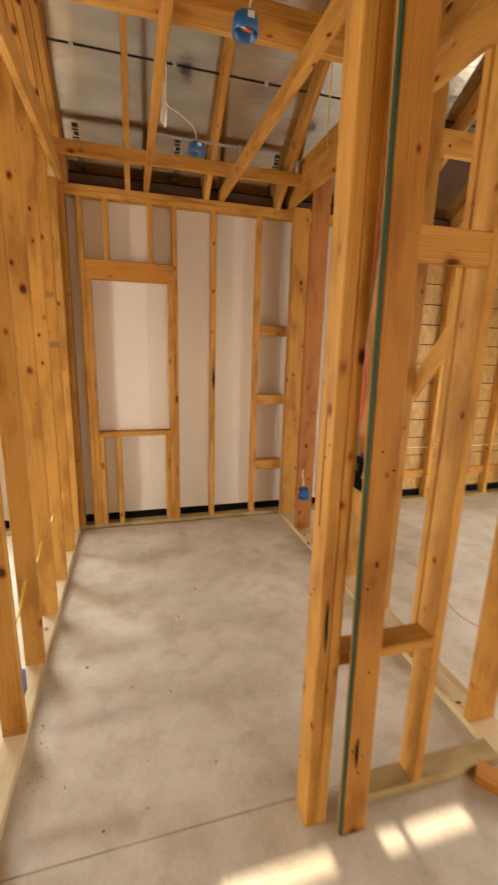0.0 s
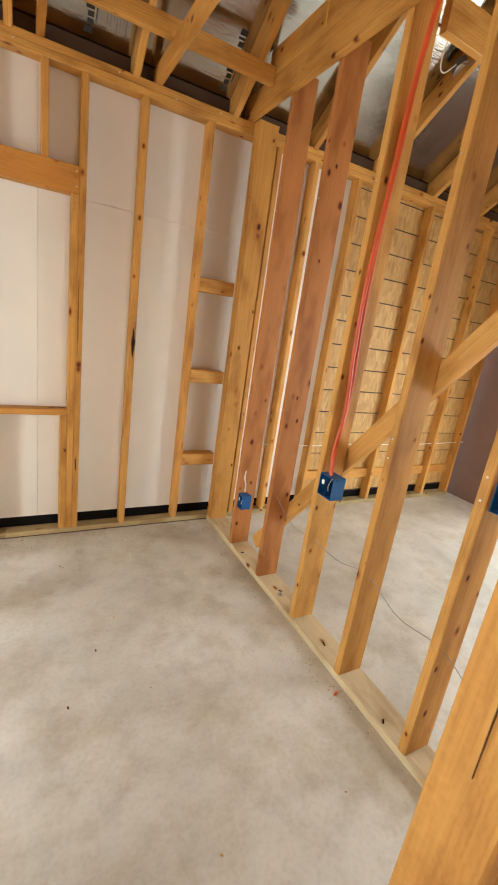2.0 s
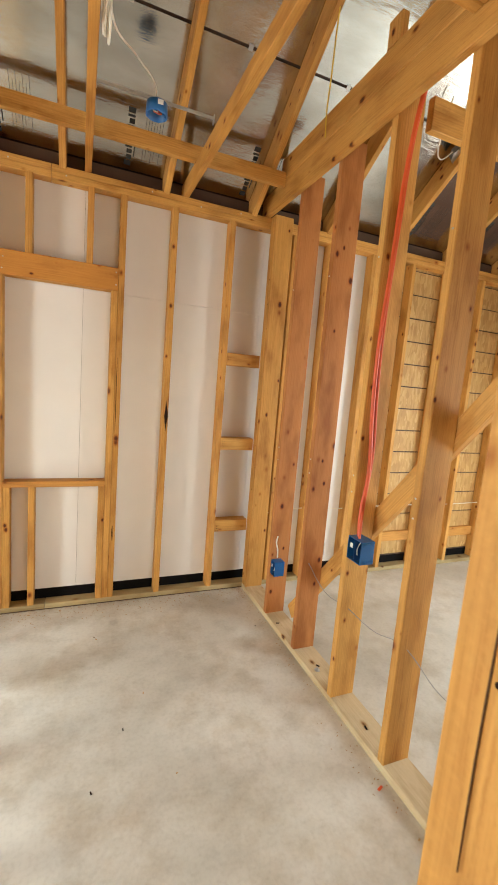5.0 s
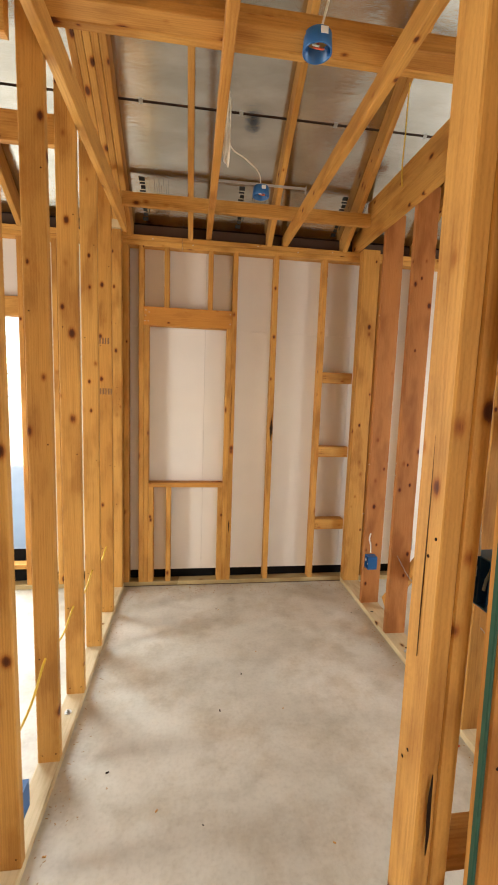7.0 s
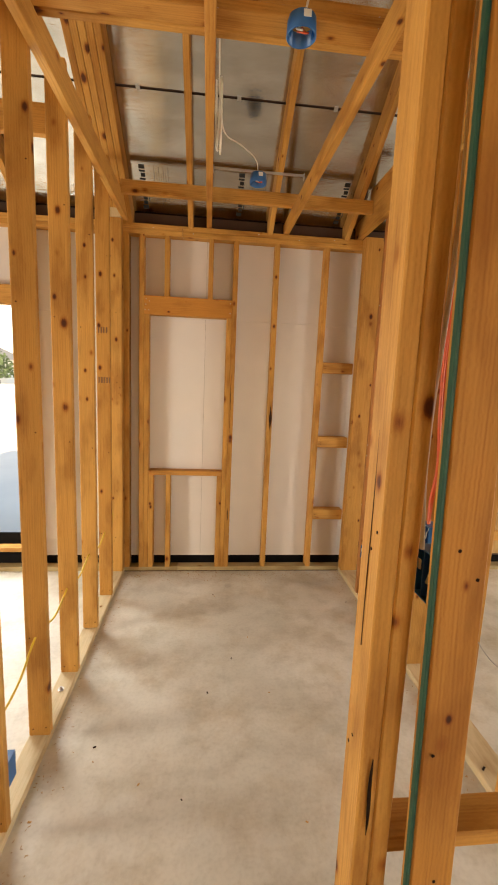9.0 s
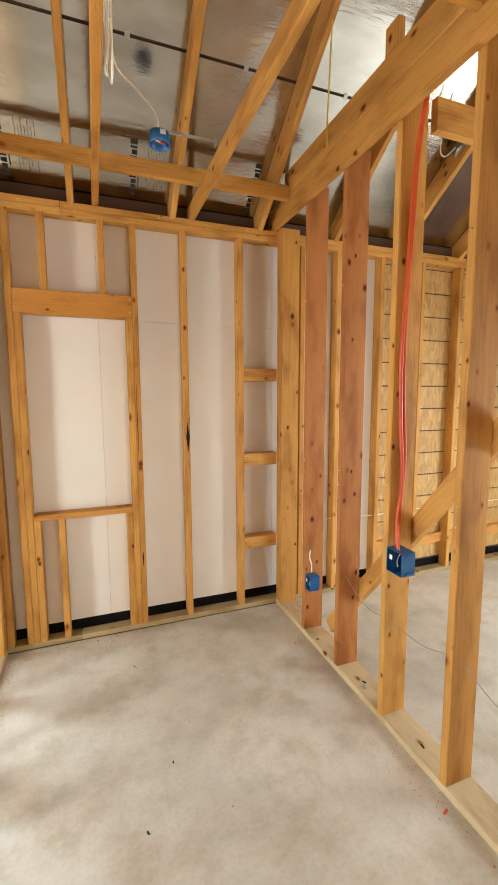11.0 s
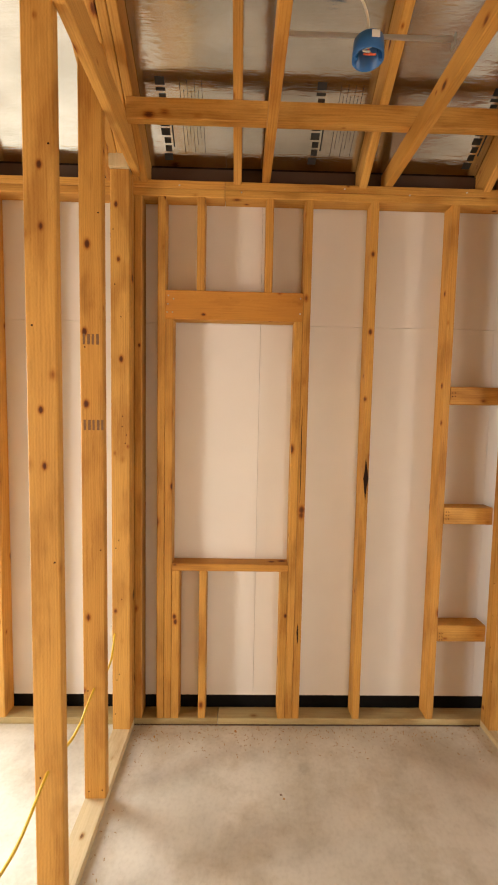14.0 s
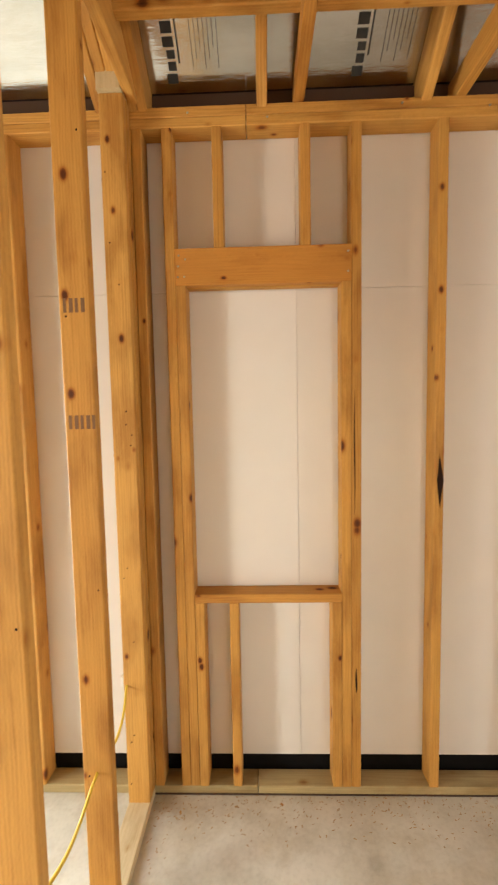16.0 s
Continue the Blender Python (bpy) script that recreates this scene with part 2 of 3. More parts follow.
def osb_material():
    m, n, l, p = material("oriented_strand_board")
    tc = n.new("ShaderNodeTexCoord")
    vs = n.new("ShaderNodeVectorMath"); vs.operation = "MULTIPLY"; vs.inputs[1].default_value = (52.0, 52.0, 13.0)
    l.new(tc.outputs["Object"], vs.inputs[0])
    nz = n.new("ShaderNodeTexNoise"); nz.inputs["Scale"].default_value = 0.7; nz.inputs["Detail"].default_value = 2
    l.new(vs.outputs[0], nz.inputs["Vector"])
    mixv = n.new("ShaderNodeVectorMath"); mixv.operation = "MULTIPLY_ADD"; mixv.inputs[1].default_value = (1.6, 1.6, 1.6)
    l.new(nz.outputs["Color"], mixv.inputs[0]); l.new(vs.outputs[0], mixv.inputs[2])
    vor = n.new("ShaderNodeTexVoronoi"); vor.inputs["Scale"].default_value = 1.0
    l.new(mixv.outputs[0], vor.inputs["Vector"])
    sep = n.new("ShaderNodeSeparateColor"); l.new(vor.outputs["Color"], sep.inputs[0])
    r = ramp_node(n, [(0.0, (0.40, 0.22, 0.072)), (0.4, (0.48, 0.28, 0.098)), (0.8, (0.53, 0.325, 0.12)), (1.0, (0.58, 0.375, 0.155))])
    l.new(sep.outputs[0], r.inputs["Fac"]); l.new(r.outputs[0], p.inputs["Base Color"])
    p.inputs["Roughness"].default_value = 0.6
    b = n.new("ShaderNodeBump"); b.inputs["Strength"].default_value = 0.3; b.inputs["Distance"].default_value = 0.002
    l.new(sep.outputs[0], b.inputs["Height"]); l.new(b.outputs["Normal"], p.inputs["Normal"])
    return m


CONCRETE, FOIL, OSB = concrete_material(), foil_material(), osb_material()
WHITE_BOARD = plain("white_sheathing_board", (0.75, 0.712, 0.68), 0.36, vary=0.04, scale=6)
BROWN_WRAP = plain("brown_sheathing_board", (0.22, 0.13, 0.10), 0.7, vary=0.15, scale=5)
BLACK = plain("black_flashing", (0.008, 0.007, 0.007), 0.9, vary=0.3)
BLUE = plain("blue_plastic_box", (0.01, 0.115, 0.33), 0.38, vary=0.12)
DARK_BLUE = plain("blue_box_inside", (0.008, 0.06, 0.2), 0.5, vary=0.12)
GREEN = plain("green_painted_strip", (0.008, 0.07, 0.042), 0.55, vary=0.25)
WIRE_WHITE = plain("white_cable_sheath", (0.78, 0.74, 0.64), 0.45)
WIRE_YELLOW = plain("yellow_cable_sheath", (0.75, 0.5, 0.06), 0.45)
WIRE_RED = plain("orange_red_cable", (0.72, 0.11, 0.035), 0.4)
WIRE_GREY = plain("grey_cable", (0.3, 0.29, 0.27), 0.5)
STEEL = plain("galvanised_steel", (0.55, 0.55, 0.54), 0.35, 0.9)
PRINT = plain("black_print", (0.03, 0.03, 0.03), 0.6)
LABEL = plain("white_label", (0.8, 0.8, 0.78), 0.5)
BARK = plain("dark_bark", (0.022, 0.010, 0.006), 0.9, vary=0.4, scale=90)
for dull in (BLACK, BARK):
    dull.node_tree.nodes["Principled BSDF"].inputs["Specular IOR Level"].default_value = 0.1
# dark joints, and shade put into the colour at eave and plate gap
SEAM_AND_SHADE = plain("dark_joint_and_shade", (0.07, 0.035, 0.02), 0.7)
EARTH = plain("pale_dry_ground", (0.76, 0.71, 0.62), 0.9, vary=0.2, scale=0.6)
SIDING = plain("pale_far_siding", (0.78, 0.76, 0.72), 0.8)
ROOFING = plain("grey_far_roofing", (0.2, 0.19, 0.18), 0.8)
LEAF = plain("far_foliage", (0.07, 0.1, 0.04), 0.8, vary=0.4, scale=3)

# ---- building blocks ----


def group_root(name, label, category, at=(0, 0, 0), kind="", group=""):
    e = new(name)
    e.empty_display_size = 0.1
    e.location = at
    return tagged(e, label, category, group, kind)


def attach(ob, parent, m):
    if parent is None:
        ob.matrix_basis = m
        return ob
    ob.parent = parent
    base = Matrix.Identity(4)
    p = parent
    while p is not None:
        base = p.matrix_basis @ base
        p = p.parent
    ob.matrix_basis = base.inverted() @ m
    return ob


def part(name, bm, mat, parent, label="", m=None):
    me = bpy.data.meshes.new(name)
    bm.to_mesh(me)
    bm.free()
    me.materials.append(mat)
    ob = new(name, me)
    attach(ob, parent, m or Matrix.Identity(4))
    return tagged(ob, label)


BOARDS = {}
TURNS = {"z": Matrix.Identity(4),
         "x": Matrix(((0, 0, 1, 0), (1, 0, 0, 0), (0, 1, 0, 0), (0, 0, 0, 1))),
         "y": Matrix(((0, 1, 0, 0), (0, 0, 1, 0), (1, 0, 0, 0), (0, 0, 0, 1)))}


def board_mesh(w, d, length, mat, ease=0.0035):
    """A sawn board along z with eased long edges, origin in its middle."""
    key = (round(w, 4), round(d, 4), round(length, 4), mat.name, ease)
    if key not in BOARDS:
        x, y, h, e = w / 2, d / 2, length / 2, min(ease, w / 4, d / 4)
        ring = [(x - e, -y), (x, -y + e), (x, y - e), (x - e, y), (-x + e, y), (-x, y - e), (-x, -y + e), (-x + e, -y)]
        k = len(ring)
        verts = [(a, b, z) for z in (-h, h) for a, b in ring]
        faces = [(i, (i + 1) % k, k + (i + 1) % k, k + i) for i in range(k)]
        faces += [tuple(range(k - 1, -1, -1)), tuple(range(k, 2 * k))]
        me = bpy.data.meshes.new("board")
        me.from_pydata(verts, [], faces)
        me.materials.append(mat)
        BOARDS[key] = me
    return BOARDS[key]


def board(name, parent, x0, x1, y0, y1, z0, z1, mat=None, label="", ease=0.0035):
    """A board with its grain along its longest side."""
    mat = mat or PINE
    dx, dy, dz = x1 - x0, y1 - y0, z1 - z0
    c = Matrix.Translation(((x0 + x1) / 2, (y0 + y1) / 2, (z0 + z1) / 2))
    if dz >= dx and dz >= dy:
        ax, dims = "z", (dx, dy, dz)
    elif dx >= dy:
        ax, dims = "x", (dy, dz, dx)
    else:
        ax, dims = "y", (dz, dx, dy)
    ob = new(name, board_mesh(*dims, mat, ease))
    attach(ob, parent, c @ TURNS[ax])
    return tagged(ob, label)


def beam(name, parent, a, b, w, d, mat=None, up=(0, 0, 1), label=""):
    """A board from a to b: d along up, w across."""
    mat = mat or PINE
    a, b, up = Vector(a), Vector(b), Vector(up)
    z = (b - a).normalized()
    x = up.cross(z).normalized()
    y = z.cross(x)
    r = Matrix((x, y, z)).transposed().to_4x4()
    ob = new(name, board_mesh(w, d, (b - a).length, mat))
    attach(ob, parent, Matrix.Translation((a + b) / 2) @ r)
    return tagged(ob, label)


def box_bm(x0, x1, y0, y1, z0, z1, bevel=0.0):
    bm = bmesh.new()
    bmesh.ops.create_cube(bm, size=1)
    for v in bm.verts:
        v.co = ((x0 + x1) / 2 + v.co.x * (x1 - x0), (y0 + y1) / 2 + v.co.y * (y1 - y0), (z0 + z1) / 2 + v.co.z * (z1 - z0))
    if bevel:
        bmesh.ops.bevel(bm, geom=bm.edges[:], offset=bevel, segments=2, affect="EDGES")
    return bm


def cable(name, parent, pts, r, mat, label=""):
    """A round cable that runs smoothly through pts."""
    cu = bpy.data.curves.new(name, "CURVE")
    cu.dimensions, cu.bevel_depth, cu.bevel_resolution, cu.resolution_u = "3D", r, 2, 8
    sp = cu.splines.new("BEZIER")
    sp.bezier_points.add(len(pts) - 1)
    for bp, q in zip(sp.bezier_points, pts):
        bp.co = q
        bp.handle_left_type = bp.handle_right_type = "AUTO"
    tmp = new("tmp", cu)
    me = bpy.data.meshes.new_from_object(tmp.evaluated_get(bpy.context.evaluated_depsgraph_get()))
    bpy.data.objects.remove(tmp)
    bpy.data.curves.remove(cu)
    me.name = name
    me.materials.clear()
    me.materials.append(mat)
    for f in me.polygons:
        f.use_smooth = True
    ob = new(name, me)
    attach(ob, parent, Matrix.Identity(4))
    return tagged(ob, label)


T, D = 0.038, 0.089          # lumber thickness and depth
TOP = 2.77                   # top of the wall plates
NY, NYO = 3.70, 3.789        # north wall frame, inner and outer face
LX, LXO = -0.42, -0.509      # closet west partition
RX, RXO = 1.43, 1.569        # closet east partition
WX, EX, SY = -4.2, 4.4, SOUTH
SLOPE = 0.70                 # rise over run of the roof
RIDGE_Y = 0.1


def deck_z(y):
    """Underside of the roof deck above y."""
    return 2.93 + SLOPE * (NY - max(y, 2 * RIDGE_Y - y))


# ---- floor ----
floor = group_root("floor", "bare grey concrete slab with faint stains", "floor", kind="structure")
part("slab", box_bm(WX - 0.1, EX + 0.1, 1.127, NYO, -0.12, 0.0), CONCRETE, floor)
part("slab", box_bm(WX - 0.1, EX + 0.1, SY - 0.1, 1.123, -0.12, 0.0), CONCRETE, floor)
part("joint_bed", box_bm(WX - 0.1, EX + 0.1, 1.123, 1.127, -0.12, -0.006), SEAM_AND_SHADE, floor)

# ---- north wall ----
north = group_root("wall_north", "open pine stud wall with white sheathing behind", "wall frame", (0, NY, 0), kind="structure")


def north_plates(x0, x1):
    board("bottom_plate", north, x0, x1, NY, NYO, 0, T, TREATED)
    board("top_plate", north, x0, x1, NY, NYO, TOP - 2 * T, TOP - T - 0.001)
    board("top_plate", north, x0, x1, NY, NYO, TOP - T, TOP)


def stud(parent, x0, y0, z0=T, z1=TOP - 2 * T, w=T, d=D, mat=None, name="stud"):
    return board(name, parent, x0, x0 + w, y0, y0 + d, z0, z1, mat)


for a, b in ((WX, LXO - 0.001), (LXO, 0.018), (0.021, RXO), (RXO + 0.002, EX)):
    north_plates(a, b)
for x in (-0.458, -0.418, -0.304, 0.414, 0.737, 1.135):
    stud(north, x, NY)
# thin dark strip paints the shade of the gap below the plate
part("plate_gap_shade", box_bm(LX, RX, NY - 0.004, NY - 0.0005, 0.0005, 0.006), SEAM_AND_SHADE, north, "dark strip drawn as the shaded gap under the bottom plate")
# closet window framing: header, jacks, sill, cripples
WTOP, WSILL = 2.113, 0.876
board("header", north, -0.265, 0.413, NY, NY + T, WTOP, WTOP + 0.14, ORANGE)
board("header", north, -0.265, 0.413, NY + T + 0.013, NYO, WTOP, WTOP + 0.14)
stud(north, -0.265, NY, z1=WTOP, name="jack_stud")
stud(north, 0.375, NY, z1=WTOP, name="jack_stud")
board("window_sill_plate", north, -0.226, 0.374, NY, NYO, WSILL - T, WSILL)
for x in (-0.226, -0.085, 0.336):
    stud(north, x, NY, z1=WSILL - T, name="cripple_stud")
for x in (-0.113, 0.222):
    stud(north, x, NY, z0=WTOP + 0.14, name="cripple_stud")
for z in (1.72, 1.102, 0.470):
    board("blocking", north, 1.174, RX - 0.002, NY, NYO, z, z + D)
bm = bmesh.new()
ring = ((0.760, 1.225), (0.767, 1.29), (0.774, 1.335), (0.768, 1.37), (0.756, 1.44), (0.752, 1.37), (0.747, 1.335), (0.753, 1.28))
fr, bk = [bm.verts.new((a, NY - 0.002, b)) for a, b in ring], [bm.verts.new((a, NY + 0.03, b)) for a, b in ring]
bm.faces.new(fr), bm.faces.new(bk[::-1])
for k in range(8):
    bm.faces.new((fr[k - 1], bk[k - 1], bk[k], fr[k]))
bmesh.ops.recalc_face_normals(bm, faces=bm.faces[:])
part("bark_edge", bm, BARK, north, "dark bark left on the stud edge")
# rest of the north wall
for x in (-0.93, -1.17, -1.132, -2.62, -2.658, -3.06, -3.47, -3.88, -4.2):
    stud(north, x, NY)
for x in (1.62, 1.93, 2.33, 2.737, 3.143, 3.55, 3.956, 4.36):
    stud(north, x, NY)
board("header", north, -2.62, -1.132, NY + 0.002, NYO - 0.002, 2.13, 2.27)
board("window_sill_plate", north, -2.58, -1.175, NY, NYO, 0.17, 0.208)
board("blocking", north, 2.37, 4.35, NY + 0.05, NYO - 0.002, 0.26, 0.35)


def sheet(name, x0, x1, z0, z1, mat, parent=None, y=NYO, label=""):
    return part(name, box_bm(x0, x1, y + 0.001, y + 0.013, z0, z1), mat, parent or north, label)


for a, b in ((-1.13, -0.982), (-0.981, 0.2085), (0.2097, 1.4288), (1.43, 2.348)):
    sheet("sheathing_board", a, b, 0.106, 2.11, WHITE_BOARD)
    sheet("sheathing_board", a, b, 2.1115, TOP - 0.004, WHITE_BOARD)
part("sheathing_backing", box_bm(-1.13, 2.348, NYO + 0.0145, NYO + 0.0155, 0.3, TOP - 0.004), SEAM_AND_SHADE, north)
sheet("sheathing_board", WX, -1.132, 2.14, TOP - 0.004, WHITE_BOARD)
# added strip: its dark colour stands in for the shaded eave gap
part("eave_shade_strip", box_bm(WX, EX, NYO - 0.012, NYO + 0.013, TOP + 0.001, 2.865), SEAM_AND_SHADE, north, "added strip coloured dark for the shaded gap at the eave")
sheet("sheathing_board", WX, -2.62, 0.106, 2.138, WHITE_BOARD)
sheet("sheathing_board", -2.618, -1.132, 0.0, 0.17, BLACK)
part("flashing_strip", box_bm(WX, EX, NYO + 0.014, NYO + 0.02, -0.02, 0.3), BLACK, north, "black flashing along the slab edge")
# strand board lapped in courses
z = 0.12
while z < TOP - 0.03:
    z1 = min(z + 0.197, TOP - 0.004)
    sheet("strand_board_course", 2.35, EX, z, z1 - 0.011, OSB)
    z = z1
part("strand_board_joint", box_bm(2.35, EX, NYO + 0.0135, NYO + 0.0138, 0.1, TOP - 0.004), SEAM_AND_SHADE, north)

# ---- closet west partition: tall studs up to the rafters, ledger at ceiling height ----
west = group_root("wall_west_partition", "row of tall pine studs on a pale plate", "wall frame", (LX, NY, 0), kind="structure")
board("bottom_plate", west, LXO, LX, -0.9, NY - 0.002, 0, T, PALE)
y = 3.24
while y > -0.9:
    top = min(3.0, deck_z(y + 0.04) - 0.2)
    board("stud", west, LXO, LX, y, y + T, T, top)
    y -= 0.406
for y in (NY - 0.04, NY - 0.079):
    board("corner_stud", west, LXO, LX, y, y + T, T, TOP - 0.001)
board("end_block", west, LXO, LX - 0.001, 3.60, NY, TOP + 0.001, TOP + 0.23, PALE, "pale cut block between corner stud and rafter")
board("ledger_joist", west, LX + 0.001, LX + 0.039, -0.9, NYO, TOP + 0.001, TOP + 0.125)

# ---- closet east partition ----
east = group_root("wall_east_partition", "open stud partition with a diagonal brace", "wall frame", (RX, NY, 0), kind="structure")
board("bottom_plate", east, RX, RXO, 1.04, NY - 0.002, 0, T, PALE)
STUDS_E = (3.234, 2.822, 2.416, 2.012, 1.606, 1.2)
for k, y in enumerate(STUDS_E):
    board("stud", east, RX, RXO, y, y + T, T, 2.88, FIR if k in (0, 1) else PINE)
for y in (NY - 0.04, NY - 0.079):
    board("corner_stud", east, RX, RXO, y, y + T, T, TOP - 0.001)
board("ledger_joist", east, RX - 0.04, RX - 0.001, 1.0, NYO, TOP + 0.001, TOP + 0.14)
board("upper_ledger", east, RX - 0.038, RX - 0.001, 1.0, 3.5, TOP + 0.142, TOP + 0.142 + D + 0.05)
board("strut", east, RX - 0.038, RX - 0.001, 2.415, 2.498, TOP + 0.283, 3.16)
beam("diagonal_brace", east, (RXO + 0.02, 3.15, 0.08), (RXO + 0.02, 1.15, 2.50), T, D, PINE, up=(0, 1, 1))

# ---- closet front wall beside the doorway ----
front = group_root("wall_front", "doorway post and rough studs of the closet front", "wall frame", (0.6, 1.0, 0), kind="structure")
PX, PY = 0.566, 1.008        # doorway post, west face and south face
# the posts lean a little out of plumb
for k in (0, 1):
    dx = T / 2 + k * (T + 0.001)
    beam("door_post", front, (PX + 0.012 + dx, PY + 0.015 + D / 2, 0), (PX - 0.018 + dx, PY - 0.02 + D / 2, 3.6), T, D, up=(0, 1, 0))
FX, FY = 0.658, 0.957        # flat stud beside the post
beam("flat_stud", front, (FX + 0.034 + D / 2, FY + 0.012 + T / 2, 0), (FX - 0.066 + D / 2, FY - 0.02 + T / 2, 3.6), D, T, up=(0, 1, 0))
beam("green_strip", front, (FX + 0.029, FY + 0.02, 0.002), (FX - 0.071, FY - 0.012, 3.6), 0.008, 0.014, GREEN, up=(0, 1, 0), label="dark green strip along the stud edge")
board("bottom_plate", front, FX + D + 0.04, RX - 0.002, PY + 0.03, PY + 0.03 + D, 0, T, TREATED)
board("stud", front, 1.02, 1.058, PY + 0.03, PY + 0.03 + D, T, 3.6)
board("blocking", front, PX + 2 * T + 0.003, 1.019, PY + 0.03, PY + 0.03 + D, 0.63, 0.668)
board("blocking", front, FX + 0.04, 1.019, PY + 0.03, PY + 0.03 + T, 1.86, 1.95)

# ---- ceiling joists and rafters ----
joists = group_root("ceiling_joists", "bare pine ceiling joists and cross braces", "ceiling frame", (0, NY, TOP), kind="structure")
for x in (0.2, 0.80):
    board("joist", joists, x, x + T, -1.5, NYO, TOP + 0.001, TOP + 0.001 + D)
board("cross_brace", joists, LX + 0.041, RX - 0.042, 3.42, 3.46, TOP + D + 0.003, TOP + 2 * D)
board("cross_brace", joists, LX + 0.04, RX - 0.045, 1.99, 2.028, TOP + D + 0.003, TOP + D + 0.143)
board("cross_brace", joists, LX + 0.04, RX - 0.045, 1.90, 1.988, TOP + D + 0.003, TOP + D + 0.041)
rafters = group_root("roof_rafters", "sloping pine rafters under the roof deck", "roof frame", (0, NY, TOP), kind="structure")
hgt = 0.14
cosr = 1 / math.sqrt(1 + SLOPE ** 2)
for x in [0.08 + 0.61 * k for k in range(-7, 8)] + [-0.49, -0.45, -0.41, -0.37]:
    if x > EX:
        continue
    for sgn in (1, -1):
        ya, yb = (NYO - 0.015, RIDGE_Y + 0.02) if sgn == 1 else (2 * RIDGE_Y - NYO, RIDGE_Y - 0.02)
        za, zb = deck_z(ya) - hgt / 2 / cosr - 0.003, deck_z(yb) - hgt / 2 / cosr - 0.003
        beam("rafter", rafters, (x, ya, za), (x, yb, zb), T, hgt)
# joists over the rooms beside the closet
for y in (2.42, 1.7, 1.1, 0.5):
    board("joist", joists, RXO + 0.05, EX, y, y + T, TOP + 0.001, TOP + 0.14)
for y in (2.75, 2.1, 1.3, 0.5):
    board("joist", joists, WX, LXO - 0.005, y - 0.15, y - 0.15 + T, TOP + 0.001, TOP + 0.14)

# ---- roof deck: foil-faced panels in courses ----
roof = group_root("roof_deck", "foil-faced roof panels with dark joints", "roof", (0, NY, 2.93), kind="structure")


def slope_panel(name, x0, x1, s0, s1, side, mat, lift=0.0, thick=0.012, bm=None):
    """A slab on the roof slope, s measured up the slope from the eave."""
    def at(x, s, up):
        y, z = NY + 0.35 - s * cosr, deck_z(NY + 0.35) + s * SLOPE * cosr
        y, z = y + up * SLOPE * cosr, z + up * cosr
        return (x, y if side > 0 else 2 * RIDGE_Y - y, z)
    own = bm or bmesh.new()
    v = [own.verts.new(at(xx, ss, u)) for u in (lift, lift + thick) for xx, ss in ((x0, s0), (x1, s0), (x1, s1), (x0, s1))]
    for f in ((0, 1, 2, 3), (7, 6, 5, 4), (0, 4, 5, 1), (1, 5, 6, 2), (2, 6, 7, 3), (3, 7, 4, 0)):
        own.faces.new([v[i] for i in f])
    bmesh.ops.recalc_face_normals(own, faces=own.faces[:])
    return own


FULL = (NY + 0.35 - RIDGE_Y) / cosr
JOINT = 1.13
for side in (1, -1):
    s0 = JOINT + 0.007 - 1.22 * 2
    while s0 < FULL:
        a, b = max(s0, 0), min(s0 + 1.206, FULL)
        if b > a:
            part("roof_panel", slope_panel("p", WX - 0.2, EX + 0.2, a, b, side, FOIL), FOIL, roof)
        s0 += 1.22
    part("roof_underlay", slope_panel("p", WX - 0.2, EX + 0.2, 0, FULL, side, SEAM_AND_SHADE, lift=0.014), SEAM_AND_SHADE, roof)
# printing on the foil: plain bars in place of the maker's name
for x in (-0.28, 0.42, 1.19, 2.65, 3.3, -1.5):
    a = 0.36
    for k, (size, wide) in enumerate(((0.03, 0.04), (0.026, 0.03), (0.024, 0.03), (0.028, 0.04), (0.032, 0.04), (0.026, 0.04), (0.012, 0.04), (0.026, 0.03), (0.012, 0.04), (0.028, 0.04))):
        part("printed_mark", slope_panel("p", x + 0.042 - wide, x + 0.042, a, a + size, 1, PRINT, lift=-0.0012, thick=0.001), PRINT, roof)
        a += size + 0.009
    part("printed_line", slope_panel("p", x + 0.052, x + 0.058, 0.42, 0.56, 1, PRINT, lift=-0.0012, thick=0.001), PRINT, roof)
    for k in range(7):
        part("printed_line", slope_panel("p", x + 0.105 + 0.016 * k, x + 0.1065 + 0.016 * k, 0.40 + 0.03 * (k % 3), 0.68 - 0.04 * (k % 2), 1, PRINT, lift=-0.0012, thick=0.001), PRINT, roof)

# ---- outer walls that close the house ----


def outer_wall(name, label, x0, x1, y0, y1, holes, axis, mat):
    """A thin wall with rectangular openings (u0, u1, z0, z1) along its length."""
    root = group_root(name, label, "wall", (x0, y0, 0), kind="structure")
    lo, hi = (y0, y1) if axis == "y" else (x0, x1)
    u = lo
    for h0, h1, z0, z1 in sorted(holes) + [(hi, hi, 0, 0)]:
        for a, b, c, d in ((u, h0, 0, 2.93), (h0, h1, 0, z0), (h0, h1, z1, 2.93)):
            if b - a > 0.001 and d - c > 0.001:
                bm = box_bm(x0, x1, a, b, c, d) if axis == "y" else box_bm(a, b, y0, y1, c, d)
                part("wall_panel", bm, mat, root)
        u = h1
    return root


outer_wall("wall_east", "dark brown sheathing board outer wall", EX + 0.09, EX + 0.11, SY, NYO, [(0.4, 2.4, 0.3, 2.2)], "y", BROWN_WRAP)
outer_wall("wall_west", "strand board outer wall", WX - 0.03, WX - 0.01, SY, NYO, [(1.0, 2.0, 0.3, 2.2)], "y", OSB)
